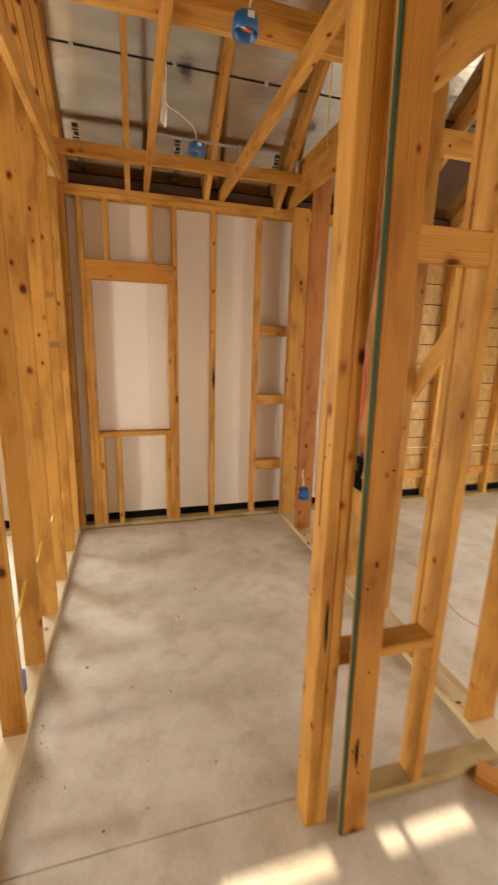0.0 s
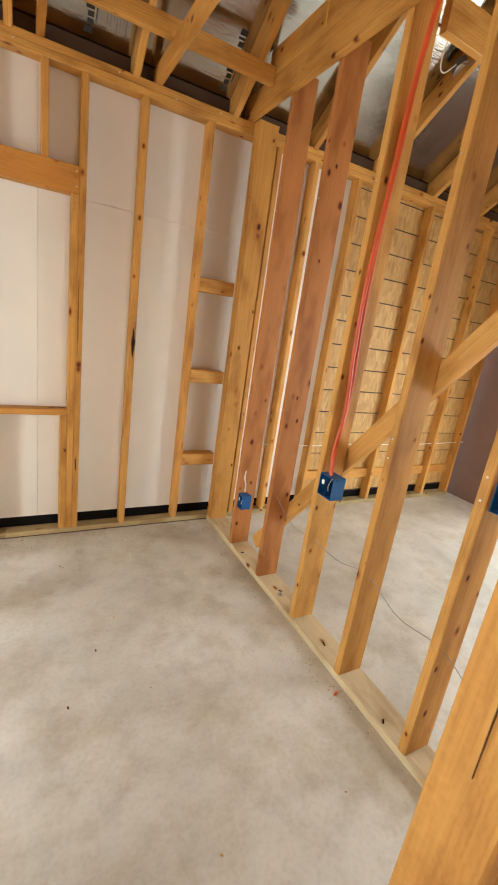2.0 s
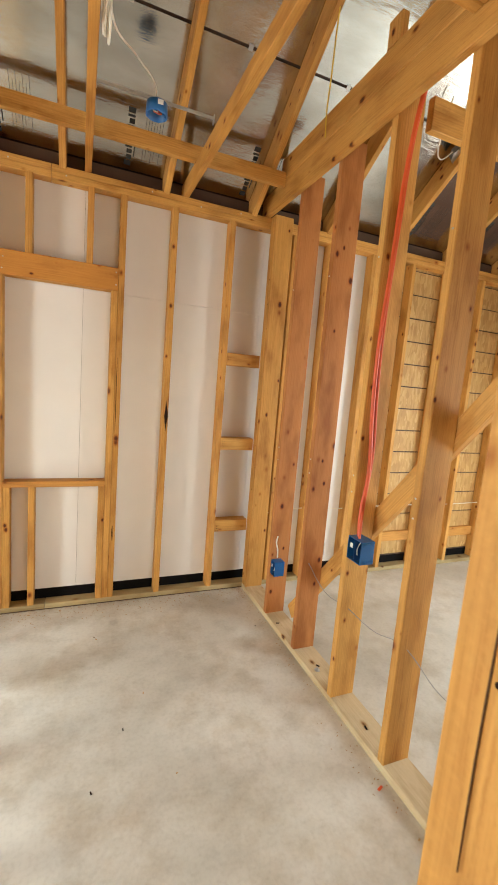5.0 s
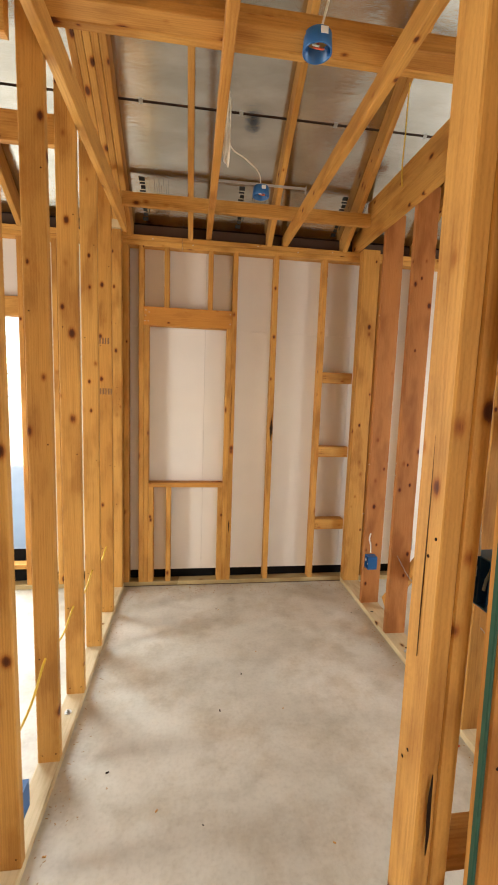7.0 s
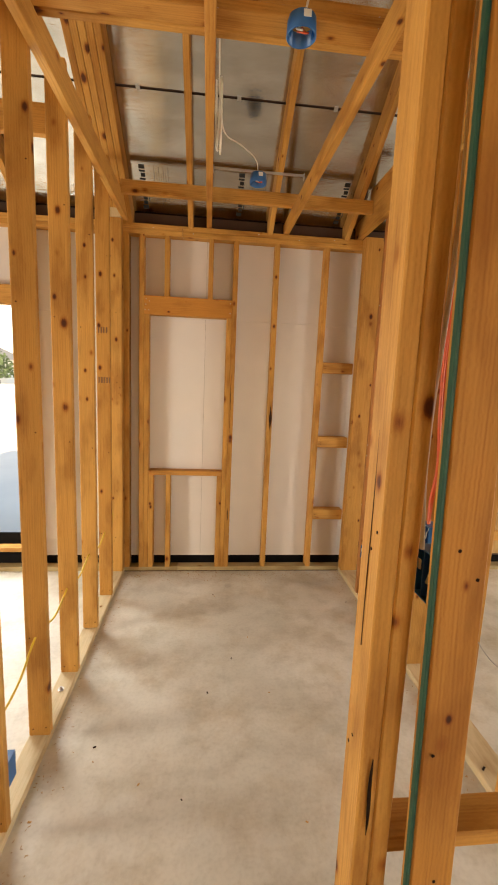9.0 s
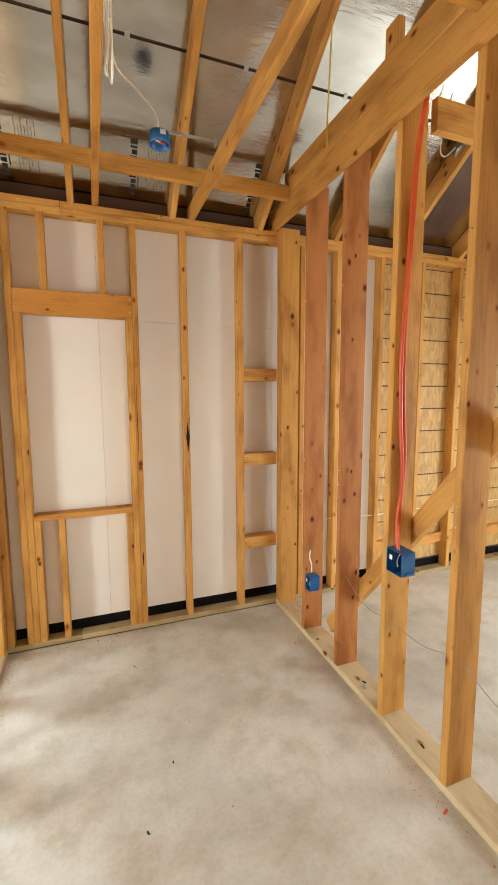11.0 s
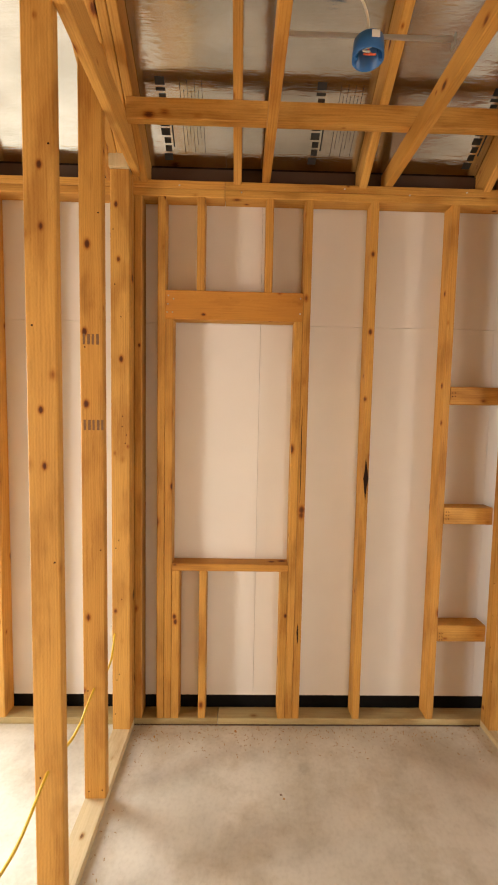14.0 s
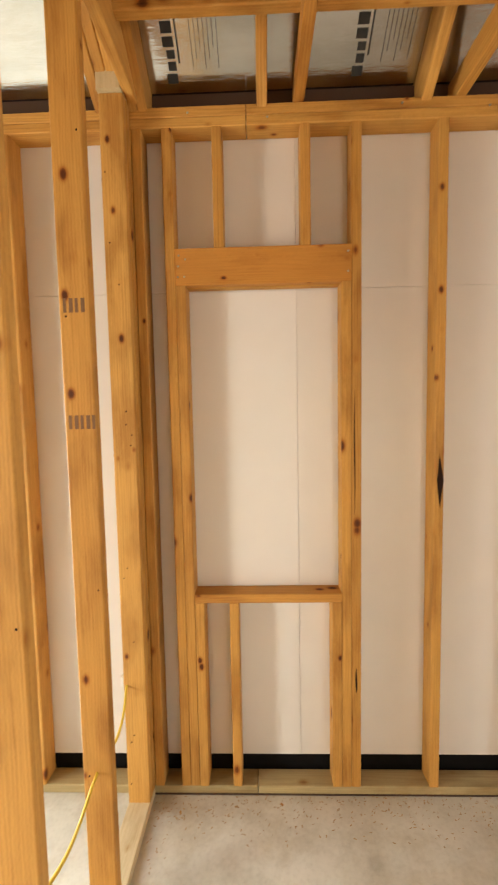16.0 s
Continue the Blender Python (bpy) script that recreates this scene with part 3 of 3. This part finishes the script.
# unseen wall: slits shape the floor's sun patches, opening holds the fill lamp
south = group_root("slit_wall_south", "unseen strand board wall, slits added to cast sun patches", "wall", (0, SY, 0), kind="structure")
S0, S1 = 1.475, 1.520
for a, b, c, d in ((WX, 1.3, 0, S0), (WX, 0.265, S0, S1), (0.63, 0.815, S0, S1), (0.893, 0.92, S0, S1), (1.165, 1.3, S0, S1), (WX, 1.3, S1, 2.1), (1.3, 1.35, 0, 2.1), (2.45, EX, 0, 2.1), (WX, EX, 2.1, 2.96)):
    part("wall_panel", box_bm(a, b, SY - 0.02, SY, c, d), OSB, south)
# unseen slab added only to block direct sun from the south opening
sun_block = part("sun_block_slab", box_bm(1.2, 2.8, -6.8, SY - 0.03, 2.36, 2.44), SIDING, None)
tagged(sun_block, "unseen slab added to keep sun out of the south opening", "roof", kind="structure")
for gx, nm in ((WX - 0.02, "gable_west"), (EX + 0.1, "gable_east")):
    bm = bmesh.new()
    vs = [bm.verts.new((gx + dx, yy, zz)) for dx in (0, 0.012) for yy, zz in ((NYO, 2.93), (SY, 2.93), (SY, deck_z(SY)), (RIDGE_Y, deck_z(RIDGE_Y)), (NYO, deck_z(NYO)))]
    bm.faces.new(vs[:5]); bm.faces.new(vs[5:][::-1])
    g = part(nm, bm, OSB, None)
    tagged(g, "strand board gable end under the roof", "wall", kind="structure")

# ---- ground and distance outside ----
g = part("ground", box_bm(-400, 400, -400, 400, -0.3, -0.25), EARTH, None)
tagged(g, "pale dry bare ground around the house", "ground", kind="structure")


def far_house(x, y, w, d, h):
    root = group_root("house", "pale low house far across the bare lot", "house", (x, y, -0.25))
    part("wall", box_bm(x - w / 2, x + w / 2, y - d / 2, y + d / 2, -0.25, h), SIDING, root)
    bm = bmesh.new()
    v = [bm.verts.new(p) for p in ((x - w / 2 - .4, y - d / 2 - .4, h), (x + w / 2 + .4, y - d / 2 - .4, h), (x + w / 2 + .4, y + d / 2 + .4, h), (x - w / 2 - .4, y + d / 2 + .4, h), (x - w / 3, y, h + 2), (x + w / 3, y, h + 2))]
    for f in ((0, 1, 5, 4), (1, 2, 5), (2, 3, 4, 5), (3, 0, 4), (3, 2, 1, 0)):
        bm.faces.new([v[i] for i in f])
    part("roof", bm, ROOFING, root)
    for k in (-0.25, 0.2):
        part("window", box_bm(x + k * w - .5, x + k * w + .5, y - d / 2 - .03, y - d / 2 - .004, 1.0, 2.2), ROOFING, root)
    return root


far_house(-34, 62, 14, 9, 3.0)
far_house(-58, 70, 16, 9, 3.0)


def far_tree(x, y, h, seed):
    rng = random.Random(seed)
    root = group_root("tree", "distant leafy tree beyond the bare lot", "tree", (x, y, -0.25))
    bm = bmesh.new()
    bmesh.ops.create_cone(bm, segments=8, radius1=0.25, radius2=0.1, depth=h * 0.6, cap_ends=True, matrix=Matrix.Translation((x, y, h * 0.3 - 0.25)))
    part("trunk", bm, BARK, root)
    verts, faces = [], []
    for k in range(700):
        a, r = rng.uniform(0, 6.28), h * 0.36 * rng.random() ** 0.5
        c = Vector((x + r * math.cos(a), y + r * math.sin(a), h * (0.12 + 0.85 * rng.random() * (1 - 0.6 * r / (h * 0.36)))))
        u = Vector((rng.gauss(0, 1), rng.gauss(0, 1), rng.gauss(0, 1))).normalized()
        w = u.orthogonal().normalized()
        s = h * 0.05 * rng.uniform(0.5, 1.2)
        i = len(verts)
        verts += [c + u * s, c + w * s * 0.6, c - u * s, c - w * s * 0.6]
        faces.append((i, i + 1, i + 2, i + 3))
    me = bpy.data.meshes.new("crown")
    me.from_pydata(verts, [], faces)
    me.materials.append(LEAF)
    attach(new("crown", me), root, Matrix.Identity(4))


for k, (tx, ty, th) in enumerate(((-22, 66, 6.0), (-27, 58, 5.2), (-45, 66, 6.5), (-14, 72, 5.0), (-50, 60, 6.0))):
    far_tree(tx, ty, th, k + 3)

# ---- electrical boxes ----


def ceiling_box(x, y, z, x0, x1):
    """A round box on a bar hanger between two joists."""
    root = group_root("ceiling_box", "round blue plastic ceiling box on a steel bar", "electrical box", (x, y, z), group="ceiling boxes")
    bm = bmesh.new()
    segs, prof = 28, ((0.0, 0.03), (0.044, 0.03), (0.049, 0.026), (0.052, -0.028), (0.049, -0.03), (0.046, -0.028), (0.043, 0.022), (0.0, 0.022))
    rings = []
    for r, h in prof:
        rings.append([bm.verts.new((x + max(r, 1e-4) * math.cos(2 * math.pi * k / segs), y + max(r, 1e-4) * math.sin(2 * math.pi * k / segs), z + h)) for k in range(segs)])
    for a, b in zip(rings, rings[1:]):
        for k in range(segs):
            bm.faces.new((a[k], a[(k + 1) % segs], b[(k + 1) % segs], b[k]))
    bmesh.ops.recalc_face_normals(bm, faces=bm.faces[:])
    shell = part("shell", bm, BLUE, root)
    for f in shell.data.polygons:
        f.use_smooth = True
    for s in (-1, 1):
        part("screw_boss", box_bm(x + s * 0.04 - 0.005, x + s * 0.04 + 0.005, y - 0.006, y + 0.006, z - 0.029, z + 0.02, 0.002), BLUE, shell)
    part("label", box_bm(x - 0.004, x + 0.022, y - 0.0535, y - 0.0505, z - 0.002, z + 0.02, 0.0008), LABEL, shell, "small white sticker")
    bm = box_bm(x0, x1, y - 0.004, y + 0.004, z + 0.036, z + 0.050, 0.001)
    bar = part("bar", bm, STEEL, root, "galvanised bar hanger")
    for xx in (x0 + 0.002, x1 - 0.002):
        part("bar_foot", box_bm(xx - 0.002, xx + 0.002, y - 0.014, y + 0.014, z + 0.018, z + 0.056, 0.0008), STEEL, bar)
    cable("wire", root, [(x - 0.01, y, z + 0.028), (x + 0.01, y + 0.01, z + 0.0), (x + 0.02, y - 0.01, z - 0.02), (x - 0.015, y, z - 0.012)], 0.0028, WIRE_RED)
    cable("wire", root, [(x + 0.012, y + 0.01, z + 0.02), (x - 0.02, y - 0.01, z - 0.01), (x + 0.0, y - 0.022, z - 0.022)], 0.0028, WIRE_WHITE)
    return root


ceiling_box(0.53, 1.915, 2.845, 0.24, 0.80)
ceiling_box(0.515, 3.06, 2.86, 0.24, 0.80)


def attic_box(x, y, z):
    """A steel octagon box under the roof deck with loose cables."""
    root = group_root("attic_junction_box", "dull grey steel junction box under the roof deck", "electrical box", (x, y, z))
    tilt = Matrix.Translation((x, y, z)) @ Matrix.Rotation(math.atan(SLOPE), 4, "X").inverted()
    bm = bmesh.new()
    bmesh.ops.create_cone(bm, segments=8, radius1=0.055, radius2=0.06, depth=0.05, cap_ends=True)
    bmesh.ops.bevel(bm, geom=bm.edges[:], offset=0.003, segments=1, affect="EDGES")
    part("body", bm, DULL_STEEL, root, m=tilt)
    bm = bmesh.new()
    bmesh.ops.create_cone(bm, segments=8, radius1=0.062, radius2=0.062, depth=0.004, cap_ends=True)
    part("cover", bm, STEEL, root, m=tilt @ Matrix.Translation((0, 0, -0.028)))
    cable("wire", root, [(x - 0.05, y, z), (x - 0.14, y + 0.02, z - 0.06), (x - 0.22, y - 0.05, z + 0.02), (x - 0.3, y - 0.2, z + 0.15)], 0.004, WIRE_WHITE)
    cable("wire", root, [(x - 0.04, y - 0.03, z), (x - 0.06, y - 0.12, z - 0.04), (x + 0.05, y - 0.25, z + 0.13)], 0.004, WIRE_GREY)
    return root


DULL_STEEL = plain("dull_steel", (0.22, 0.22, 0.21), 0.5, 0.8)
attic_box(2.52, 3.15, 3.235)


def wall_box(x0, y0, z0, dx, dy, dz, label, face="x"):
    """A nail-on outlet box, open towards -x, with a flange, ears and wires."""
    root = group_root("outlet_box", label, "electrical box", (x0, y0, z0), group="outlet boxes")
    t = 0.003
    bm = bmesh.new()
    for b in ((x0, x0 + dx, y0, y0 + t, z0, z0 + dz), (x0, x0 + dx, y0 + dy - t, y0 + dy, z0, z0 + dz), (x0, x0 + dx, y0 + t, y0 + dy - t, z0, z0 + t),
              (x0, x0 + dx, y0 + t, y0 + dy - t, z0 + dz - t, z0 + dz), (x0 + dx - t, x0 + dx, y0 + t, y0 + dy - t, z0 + t, z0 + dz - t)):
        me = bpy.data.meshes.new("t")
        k = box_bm(*b)
        k.to_mesh(me)
        k.free()
        bm.from_mesh(me)
        bpy.data.meshes.remove(me)
    body = part("body", bm, BLUE, root)
    for z in (z0 + 0.008, z0 + dz - 0.014):
        part("nail_guide", box_bm(x0 + dx * 0.25, x0 + dx * 0.95, y0 - 0.006, y0 - 0.0005, z, z + 0.008, 0.0015), BLUE, body)
    part("label", box_bm(x0 - 0.001, x0 + 0.0012, y0 + dy * 0.62, y0 + dy * 0.8, z0 + dz * 0.55, z0 + dz * 0.75), LABEL, body, "white sticker")
    part("divider", box_bm(x0 + 0.001, x0 + dx - 0.004, y0 + dy / 2 - 0.001, y0 + dy / 2 + 0.001, z0 + 0.004, z0 + dz - 0.004), DARK_BLUE, body)
    cable("wire", root, [(x0 + dx * 0.5, y0 + dy * 0.4, z0 + dz - 0.002), (x0 + 0.02, y0 + dy * 0.5, z0 + dz * 0.6), (x0 + 0.004, y0 + dy * 0.3, z0 + dz * 0.35)], 0.003, WIRE_WHITE)
    return root


wall_box(1.436, 3.168, 0.335, 0.07, 0.063, 0.098, "blue single outlet box on a reddish stud")
wall_box(1.425, 2.31, 0.80, 0.075, 0.103, 0.11, "blue double outlet box at the red cable")
wall_box(1.455, 1.51, 1.09, 0.07, 0.095, 0.1, "blue double outlet box on a pine stud")
wall_box(-0.50, 1.656, 0.17, 0.075, 0.06, 0.1, "blue single outlet box low on a stud")
wall_box(0.672, 1.012, 1.23, 0.06, 0.06, 0.1, "blue outlet box behind the green strip")

# ---- cables ----


def cable_thing(name, label, pts, r, mat):
    return tagged(cable(name, None, pts, r, mat), label, "cable")


cable_thing("red_cable", "orange-red cable running down a stud to a box", [(1.463, 2.385, 0.908), (1.468, 2.40, 1.02), (1.49, 2.404, 1.2), (1.47, 2.404, 1.5), (1.462, 2.405, 1.8), (1.478, 2.404, 2.15), (1.49, 2.403, 2.5), (1.50, 2.37, 2.8), (1.52, 2.3, 3.1)], 0.0095, WIRE_RED)
cable_thing("red_cable", "second orange-red cable beside the first", [(1.45, 2.365, 0.908), (1.482, 2.402, 1.06), (1.50, 2.402, 1.3), (1.482, 2.402, 1.6), (1.476, 2.402, 1.9), (1.493, 2.402, 2.3), (1.507, 2.39, 2.7), (1.53, 2.33, 3.05)], 0.007, WIRE_RED)
cable_thing("yellow_cable", "yellow cable threaded through the partition studs", [(-0.5, 3.64, 0.545), (-0.468, 3.45, 0.49), (-0.466, 3.26, 0.52), (-0.465, 3.05, 0.485), (-0.466, 2.853, 0.53), (-0.466, 2.65, 0.485), (-0.466, 2.447, 0.52), (-0.466, 2.25, 0.475), (-0.466, 2.041, 0.515), (-0.48, 1.86, 0.40), (-0.55, 1.75, 0.27), (-0.66, 1.55, 0.12), (-0.75, 1.3, 0.006)], 0.005, WIRE_YELLOW)
cable_thing("hanging_cable", "yellow cable hanging from the rafters", [(1.30, 2.75, 3.55), (1.31, 2.80, 3.35), (1.335, 2.86, 3.15), (1.35, 2.9, 2.99), (1.372, 2.93, 2.912)], 0.004, WIRE_YELLOW)
cable_thing("grey_cable", "thin grey cable sagging between the studs", [(1.475, 2.86, 0.60), (1.475, 2.62, 0.50), (1.475, 2.435, 0.52), (1.475, 2.22, 0.52), (1.475, 2.03, 0.565), (1.477, 1.83, 0.50), (1.475, 1.625, 0.52), (1.478, 1.42, 0.44), (1.475, 1.22, 0.47)], 0.002, WIRE_GREY)
cable_thing("white_cable", "white cable along the north wall studs", [(1.475, 3.66, 0.62), (1.62, 3.72, 0.60), (1.95, 3.735, 0.62), (2.35, 3.735, 0.60), (2.76, 3.735, 0.61), (3.6, 3.735, 0.60), (4.5, 3.735, 0.62)], 0.004, WIRE_WHITE)
cable_thing("box_cable", "white cable stub rising from an outlet box", [(1.462, 3.195, 0.457), (1.455, 3.19, 0.52), (1.448, 3.2, 0.56), (1.462, 3.215, 0.60)], 0.0045, WIRE_WHITE)
loop = []
for k in range(46):
    a = k / 12 * 2 * math.pi
    loop.append((0.247 + 0.014 * math.sin(a * 0.37) + 0.012, 2.55 + 0.055 * math.sin(a) + 0.02 * math.sin(k * 1.7), 2.90 + 0.15 * math.cos(a) + 0.012 * math.sin(k * 0.9)))
cable_thing("coiled_cable", "white cable coiled and hung beside a joist", [(0.25, 2.3, 3.45), (0.252, 2.42, 3.2)] + loop + [(0.30, 2.75, 2.93), (0.42, 2.95, 2.97), (0.50, 3.03, 2.94), (0.51, 3.055, 2.893)], 0.0038, WIRE_WHITE)
cable_thing("box_cable", "white cables rising from a ceiling box", [(0.535, 1.92, 2.872), (0.545, 1.90, 2.92), (0.56, 1.89, 3.0), (0.53, 1.8, 3.2)], 0.0042, WIRE_WHITE)
cable_thing("door_post_cable", "white cable between the doorway studs", [(0.665, 1.04, 1.332), (0.66, 1.05, 1.5), (0.668, 1.04, 1.9), (0.662, 1.05, 2.4), (0.66, 1.05, 2.9)], 0.005, WIRE_WHITE)
tagged(part("cable_clip", box_bm(-0.524, -0.5095, 3.63, 3.66, 0.525, 0.57, 0.003), LABEL, None), "white clip holding the yellow cable", "cable clip")
tagged(part("nail_plate", box_bm(1.5695, 1.572, 2.822, 2.86, 0.62, 0.70, 0.0006), STEEL, None), "grey steel nail plate on a stud", "nail plate")

# ---- hardware and debris ----
rng = random.Random(11)


def anchor_bolt(x, y, z):
    root = group_root("anchor_bolt", "steel anchor bolt with washer on the plate", "anchor bolt", (x, y, z), group="anchor bolts")
    for nm, r, h0, h1, seg in (("washer", 0.016, 0.0, 0.003, 16), ("nut", 0.009, 0.003, 0.010, 6), ("rod", 0.005, 0.010, 0.016, 10)):
        bm = bmesh.new()
        bmesh.ops.create_cone(bm, segments=seg, radius1=r, radius2=r, depth=h1 - h0, cap_ends=True, matrix=Matrix.Translation((x, y, z + (h0 + h1) / 2)))
        part(nm, bm, STEEL, root)


for p in ((1.475, 2.62, T), (1.475, 1.5, T), (-0.465, 2.3, T)):
    anchor_bolt(*p)
for k in range(22):
    x, y = rng.uniform(LX + 0.05, RX - 0.05), rng.uniform(1.15, 3.66)
    s = rng.uniform(0.003, 0.007)
    bm = box_bm(-s, s, -s * rng.uniform(0.2, 0.6), s * 0.4, 0, 0.003)
    ob = part("wood_chip", bm, PINE if k % 4 else BARK, None, m=pose(x, y, 0.0003, 0, 0, rng.uniform(0, 180)))
    tagged(ob, "small wood chip lying on the slab", "wood chip", "floor chips")
tagged(part("red_scrap", box_bm(-0.014, 0.014, -0.005, 0.005, 0, 0.004, 0.001), WIRE_RED, None, m=pose(1.38, 1.96, 0.0003, 0, 0, 20)), "scrap of red plastic on the slab", "scrap")
for k in range(5):
    x, y = 1.45 + 0.05 * rng.random(), 1.3 + 0.45 * k
    tagged(part("wood_chip", box_bm(-0.01, 0.012, -0.004, 0.004, 0, 0.003), BARK, None, m=pose(x, y, T + 0.0003, 0, 0, 40 * k)), "small dark chip lying on the plate", "wood chip", "plate chips")
tagged(beam("lumber_offcut", None, (1.31, 1.03, 0.0195), (1.62, 0.62, 0.0195), D, T, ORANGE), "reddish pine offcut lying flat on the slab", "lumber")
# nail heads
nails = bmesh.new()
for x, z in ((-0.25, 2.225), (-0.253, 2.185), (-0.256, 2.145), (-0.225, 2.21), (-0.23, 2.145), (0.40, 2.225), (0.4, 2.15), (0.1, 2.72), (-0.2, 2.745), (0.6, 2.75), (0.92, 2.73), (1.2, 2.75)):
    bmesh.ops.create_cone(nails, segments=10, radius1=0.004, radius2=0.004, depth=0.002, cap_ends=True, matrix=pose(x, NY - 0.001, z, 90))
for y in STUDS_E:
    for z in (1.12, 1.2, 2.2):
        bmesh.ops.create_cone(nails, segments=10, radius1=0.004, radius2=0.004, depth=0.002, cap_ends=True, matrix=pose(RX - 0.001, y + 0.02, z, 0, 90))
part("nail_heads", nails, STEEL, north)

# panel clips in the foil joint
for x in (-0.22, 0.385, 0.99, 1.6):
    root = part("panel_clip", slope_panel("p", x - 0.012, x + 0.012, JOINT - 0.014, JOINT + 0.014, 1, STEEL, lift=-0.004, thick=0.003), STEEL, roof)

# grade stamps, nail holes and checks in the lumber
STAMP = plain("faded_grade_stamp", (0.2, 0.1, 0.045), 0.7, vary=0.3, scale=200)
for z, k in ((1.93, 4), (1.60, 5)):
    for i in range(k):
        x = -0.497 + 0.017 * i
        part("grade_stamp", box_bm(x, x + 0.009 + 0.002 * (i % 2), 3.2392, 3.2396, z - 0.02, z + 0.02), STAMP, west)


def dots(name, parent, places, axis, r=0.0035):
    bm = bmesh.new()
    for p in places:
        bmesh.ops.create_cone(bm, segments=8, radius1=r, radius2=r, depth=0.001, cap_ends=True, matrix=pose(*p, 90 if axis == "y" else 0, 90 if axis == "x" else 0))
    return part(name, bm, BARK, parent)


dots("nail_holes", front, [(PX - 0.0002, PY + rng.uniform(0.012, 0.075), z) for z in (0.25, 0.88, 0.91, 1.33, 1.37, 1.85, 1.87, 2.3)], "x")
dots("nail_holes", front, [(FX + rng.uniform(0.01, 0.08), FY - 0.0002, z + rng.uniform(-0.04, 0.04)) for z in (0.3, 0.34, 0.4, 0.7, 0.95, 1.3, 1.33, 1.8, 2.2)], "y")
dots("nail_holes", west, [(LXO + rng.uniform(0.012, 0.075), NY - 0.0792, z) for z in (0.12, 0.3, 0.33, 0.72, 0.98, 1.02, 1.5, 1.54, 1.58, 1.63, 2.1, 2.25, 2.5)], "y", 0.003)
for k, y in enumerate((3.24, 2.834, 2.428, 2.022, 1.616)):
    dots("nail_holes", west, [(LX - 0.07 + 0.055 * (j % 2), y - 0.0002, z) for j, z in enumerate((0.07, 0.075, 0.51, 1.1 + 0.1 * k, 1.9, 2.4))], "y", 0.003)
dots("nail_holes", east, [(RX - 0.0002, NY - 0.06 + rng.uniform(-0.015, 0.015), 0.3 + 0.17 * k) for k in range(14)], "x", 0.003)
for z, n in ((1.15, 3), (1.78, 2), (0.5, 3)):
    dots("nail_holes", north, [(1.185, NY - 0.0002, z + 0.018 * i - 0.02) for i in range(n)] + [(1.198, NY - 0.0002, z + 0.018 * i - 0.02) for i in range(n)], "y", 0.003)


def check(x, y, z0, z1, w, axis):
    """A drying check: a narrow dark split along the grain."""
    bm = bmesh.new()
    n = 9
    prof = []
    for i in range(n):
        u = i / (n - 1)
        prof.append((z0 + (z1 - z0) * u, w * math.sin(math.pi * u) ** 0.7 + 0.0003, 0.001 * math.sin(7 * u)))
    a, b = [], []
    for z, h, o in prof:
        for side, q in ((a, -1), (b, 1)):
            c = (x, y + o + q * h, z) if axis == "x" else (x + o + q * h, y, z)
            side.append(bm.verts.new(c))
    for i in range(n - 1):
        bm.faces.new((a[i], b[i], b[i + 1], a[i + 1]))
    ext = bmesh.ops.extrude_face_region(bm, geom=bm.faces[:])
    for v in ext["geom"]:
        if isinstance(v, bmesh.types.BMVert):
            v.co += Vector((0.002, 0, 0)) if axis == "x" else Vector((0, 0.002, 0))
    bmesh.ops.recalc_face_normals(bm, faces=bm.faces[:])
    return bm


CHECK = plain("drying_check", (0.10, 0.045, 0.015), 0.9, vary=0.4, scale=120)
part("drying_check", check(PX - 0.001, PY + 0.047, 1.12, 1.62, 0.0006, "x"), CHECK, front)
part("drying_check", check(PX + 0.026, PY - 0.0005, 0.72, 0.9, 0.0035, "y"), BARK, front)
part("drying_check", check(FX + 0.05, FY - 0.0005, 0.3, 0.42, 0.004, "y"), BARK, front)
part("drying_check", check(0.432, NY - 0.0005, 0.45, 0.56, 0.004, "y"), BARK, north)
part("drying_check", check(0.425, NY - 0.0005, 1.2, 1.7, 0.002, "y"), BARK, north)

# sawdust and shavings swept against the plates
verts, faces = [], []
for k in range(700):
    if k % 3:
        x, y = rng.uniform(LX + 0.01, RX - 0.01), NY - 0.004 - abs(rng.gauss(0, 0.09))
    else:
        x, y = (LX + 0.01 + abs(rng.gauss(0, 0.05))) if k % 2 else (RX - 0.01 - abs(rng.gauss(0, 0.05))), rng.uniform(1.3, 3.68)
    s, w, a = rng.uniform(0.0015, 0.006), rng.uniform(0.0008, 0.002), rng.uniform(0, 3.14)
    u, v = Vector((math.cos(a) * s, math.sin(a) * s, 0)), Vector((-math.sin(a) * w, math.cos(a) * w, 0))
    c, i = Vector((x, y, 0.0004)), len(verts)
    lift = Vector((0, 0, rng.uniform(0.0006, 0.002)))
    verts += [c - u - v, c + u - v, c + u + v, c - u + v, c - u + lift, c + u + lift]
    faces += [(i, i + 1, i + 5, i + 4), (i + 2, i + 3, i + 4, i + 5), (i, i + 4, i + 3), (i + 1, i + 2, i + 5), (i + 3, i + 2, i + 1, i)]
me = bpy.data.meshes.new("sawdust")
me.from_pydata(verts, [], faces)
me.materials.append(plain("sawdust", (0.45, 0.28, 0.13), 0.9, vary=0.35, scale=60))
tagged(new("sawdust", me), "scattered sawdust and shavings along the plates", "sawdust", kind="stuff")
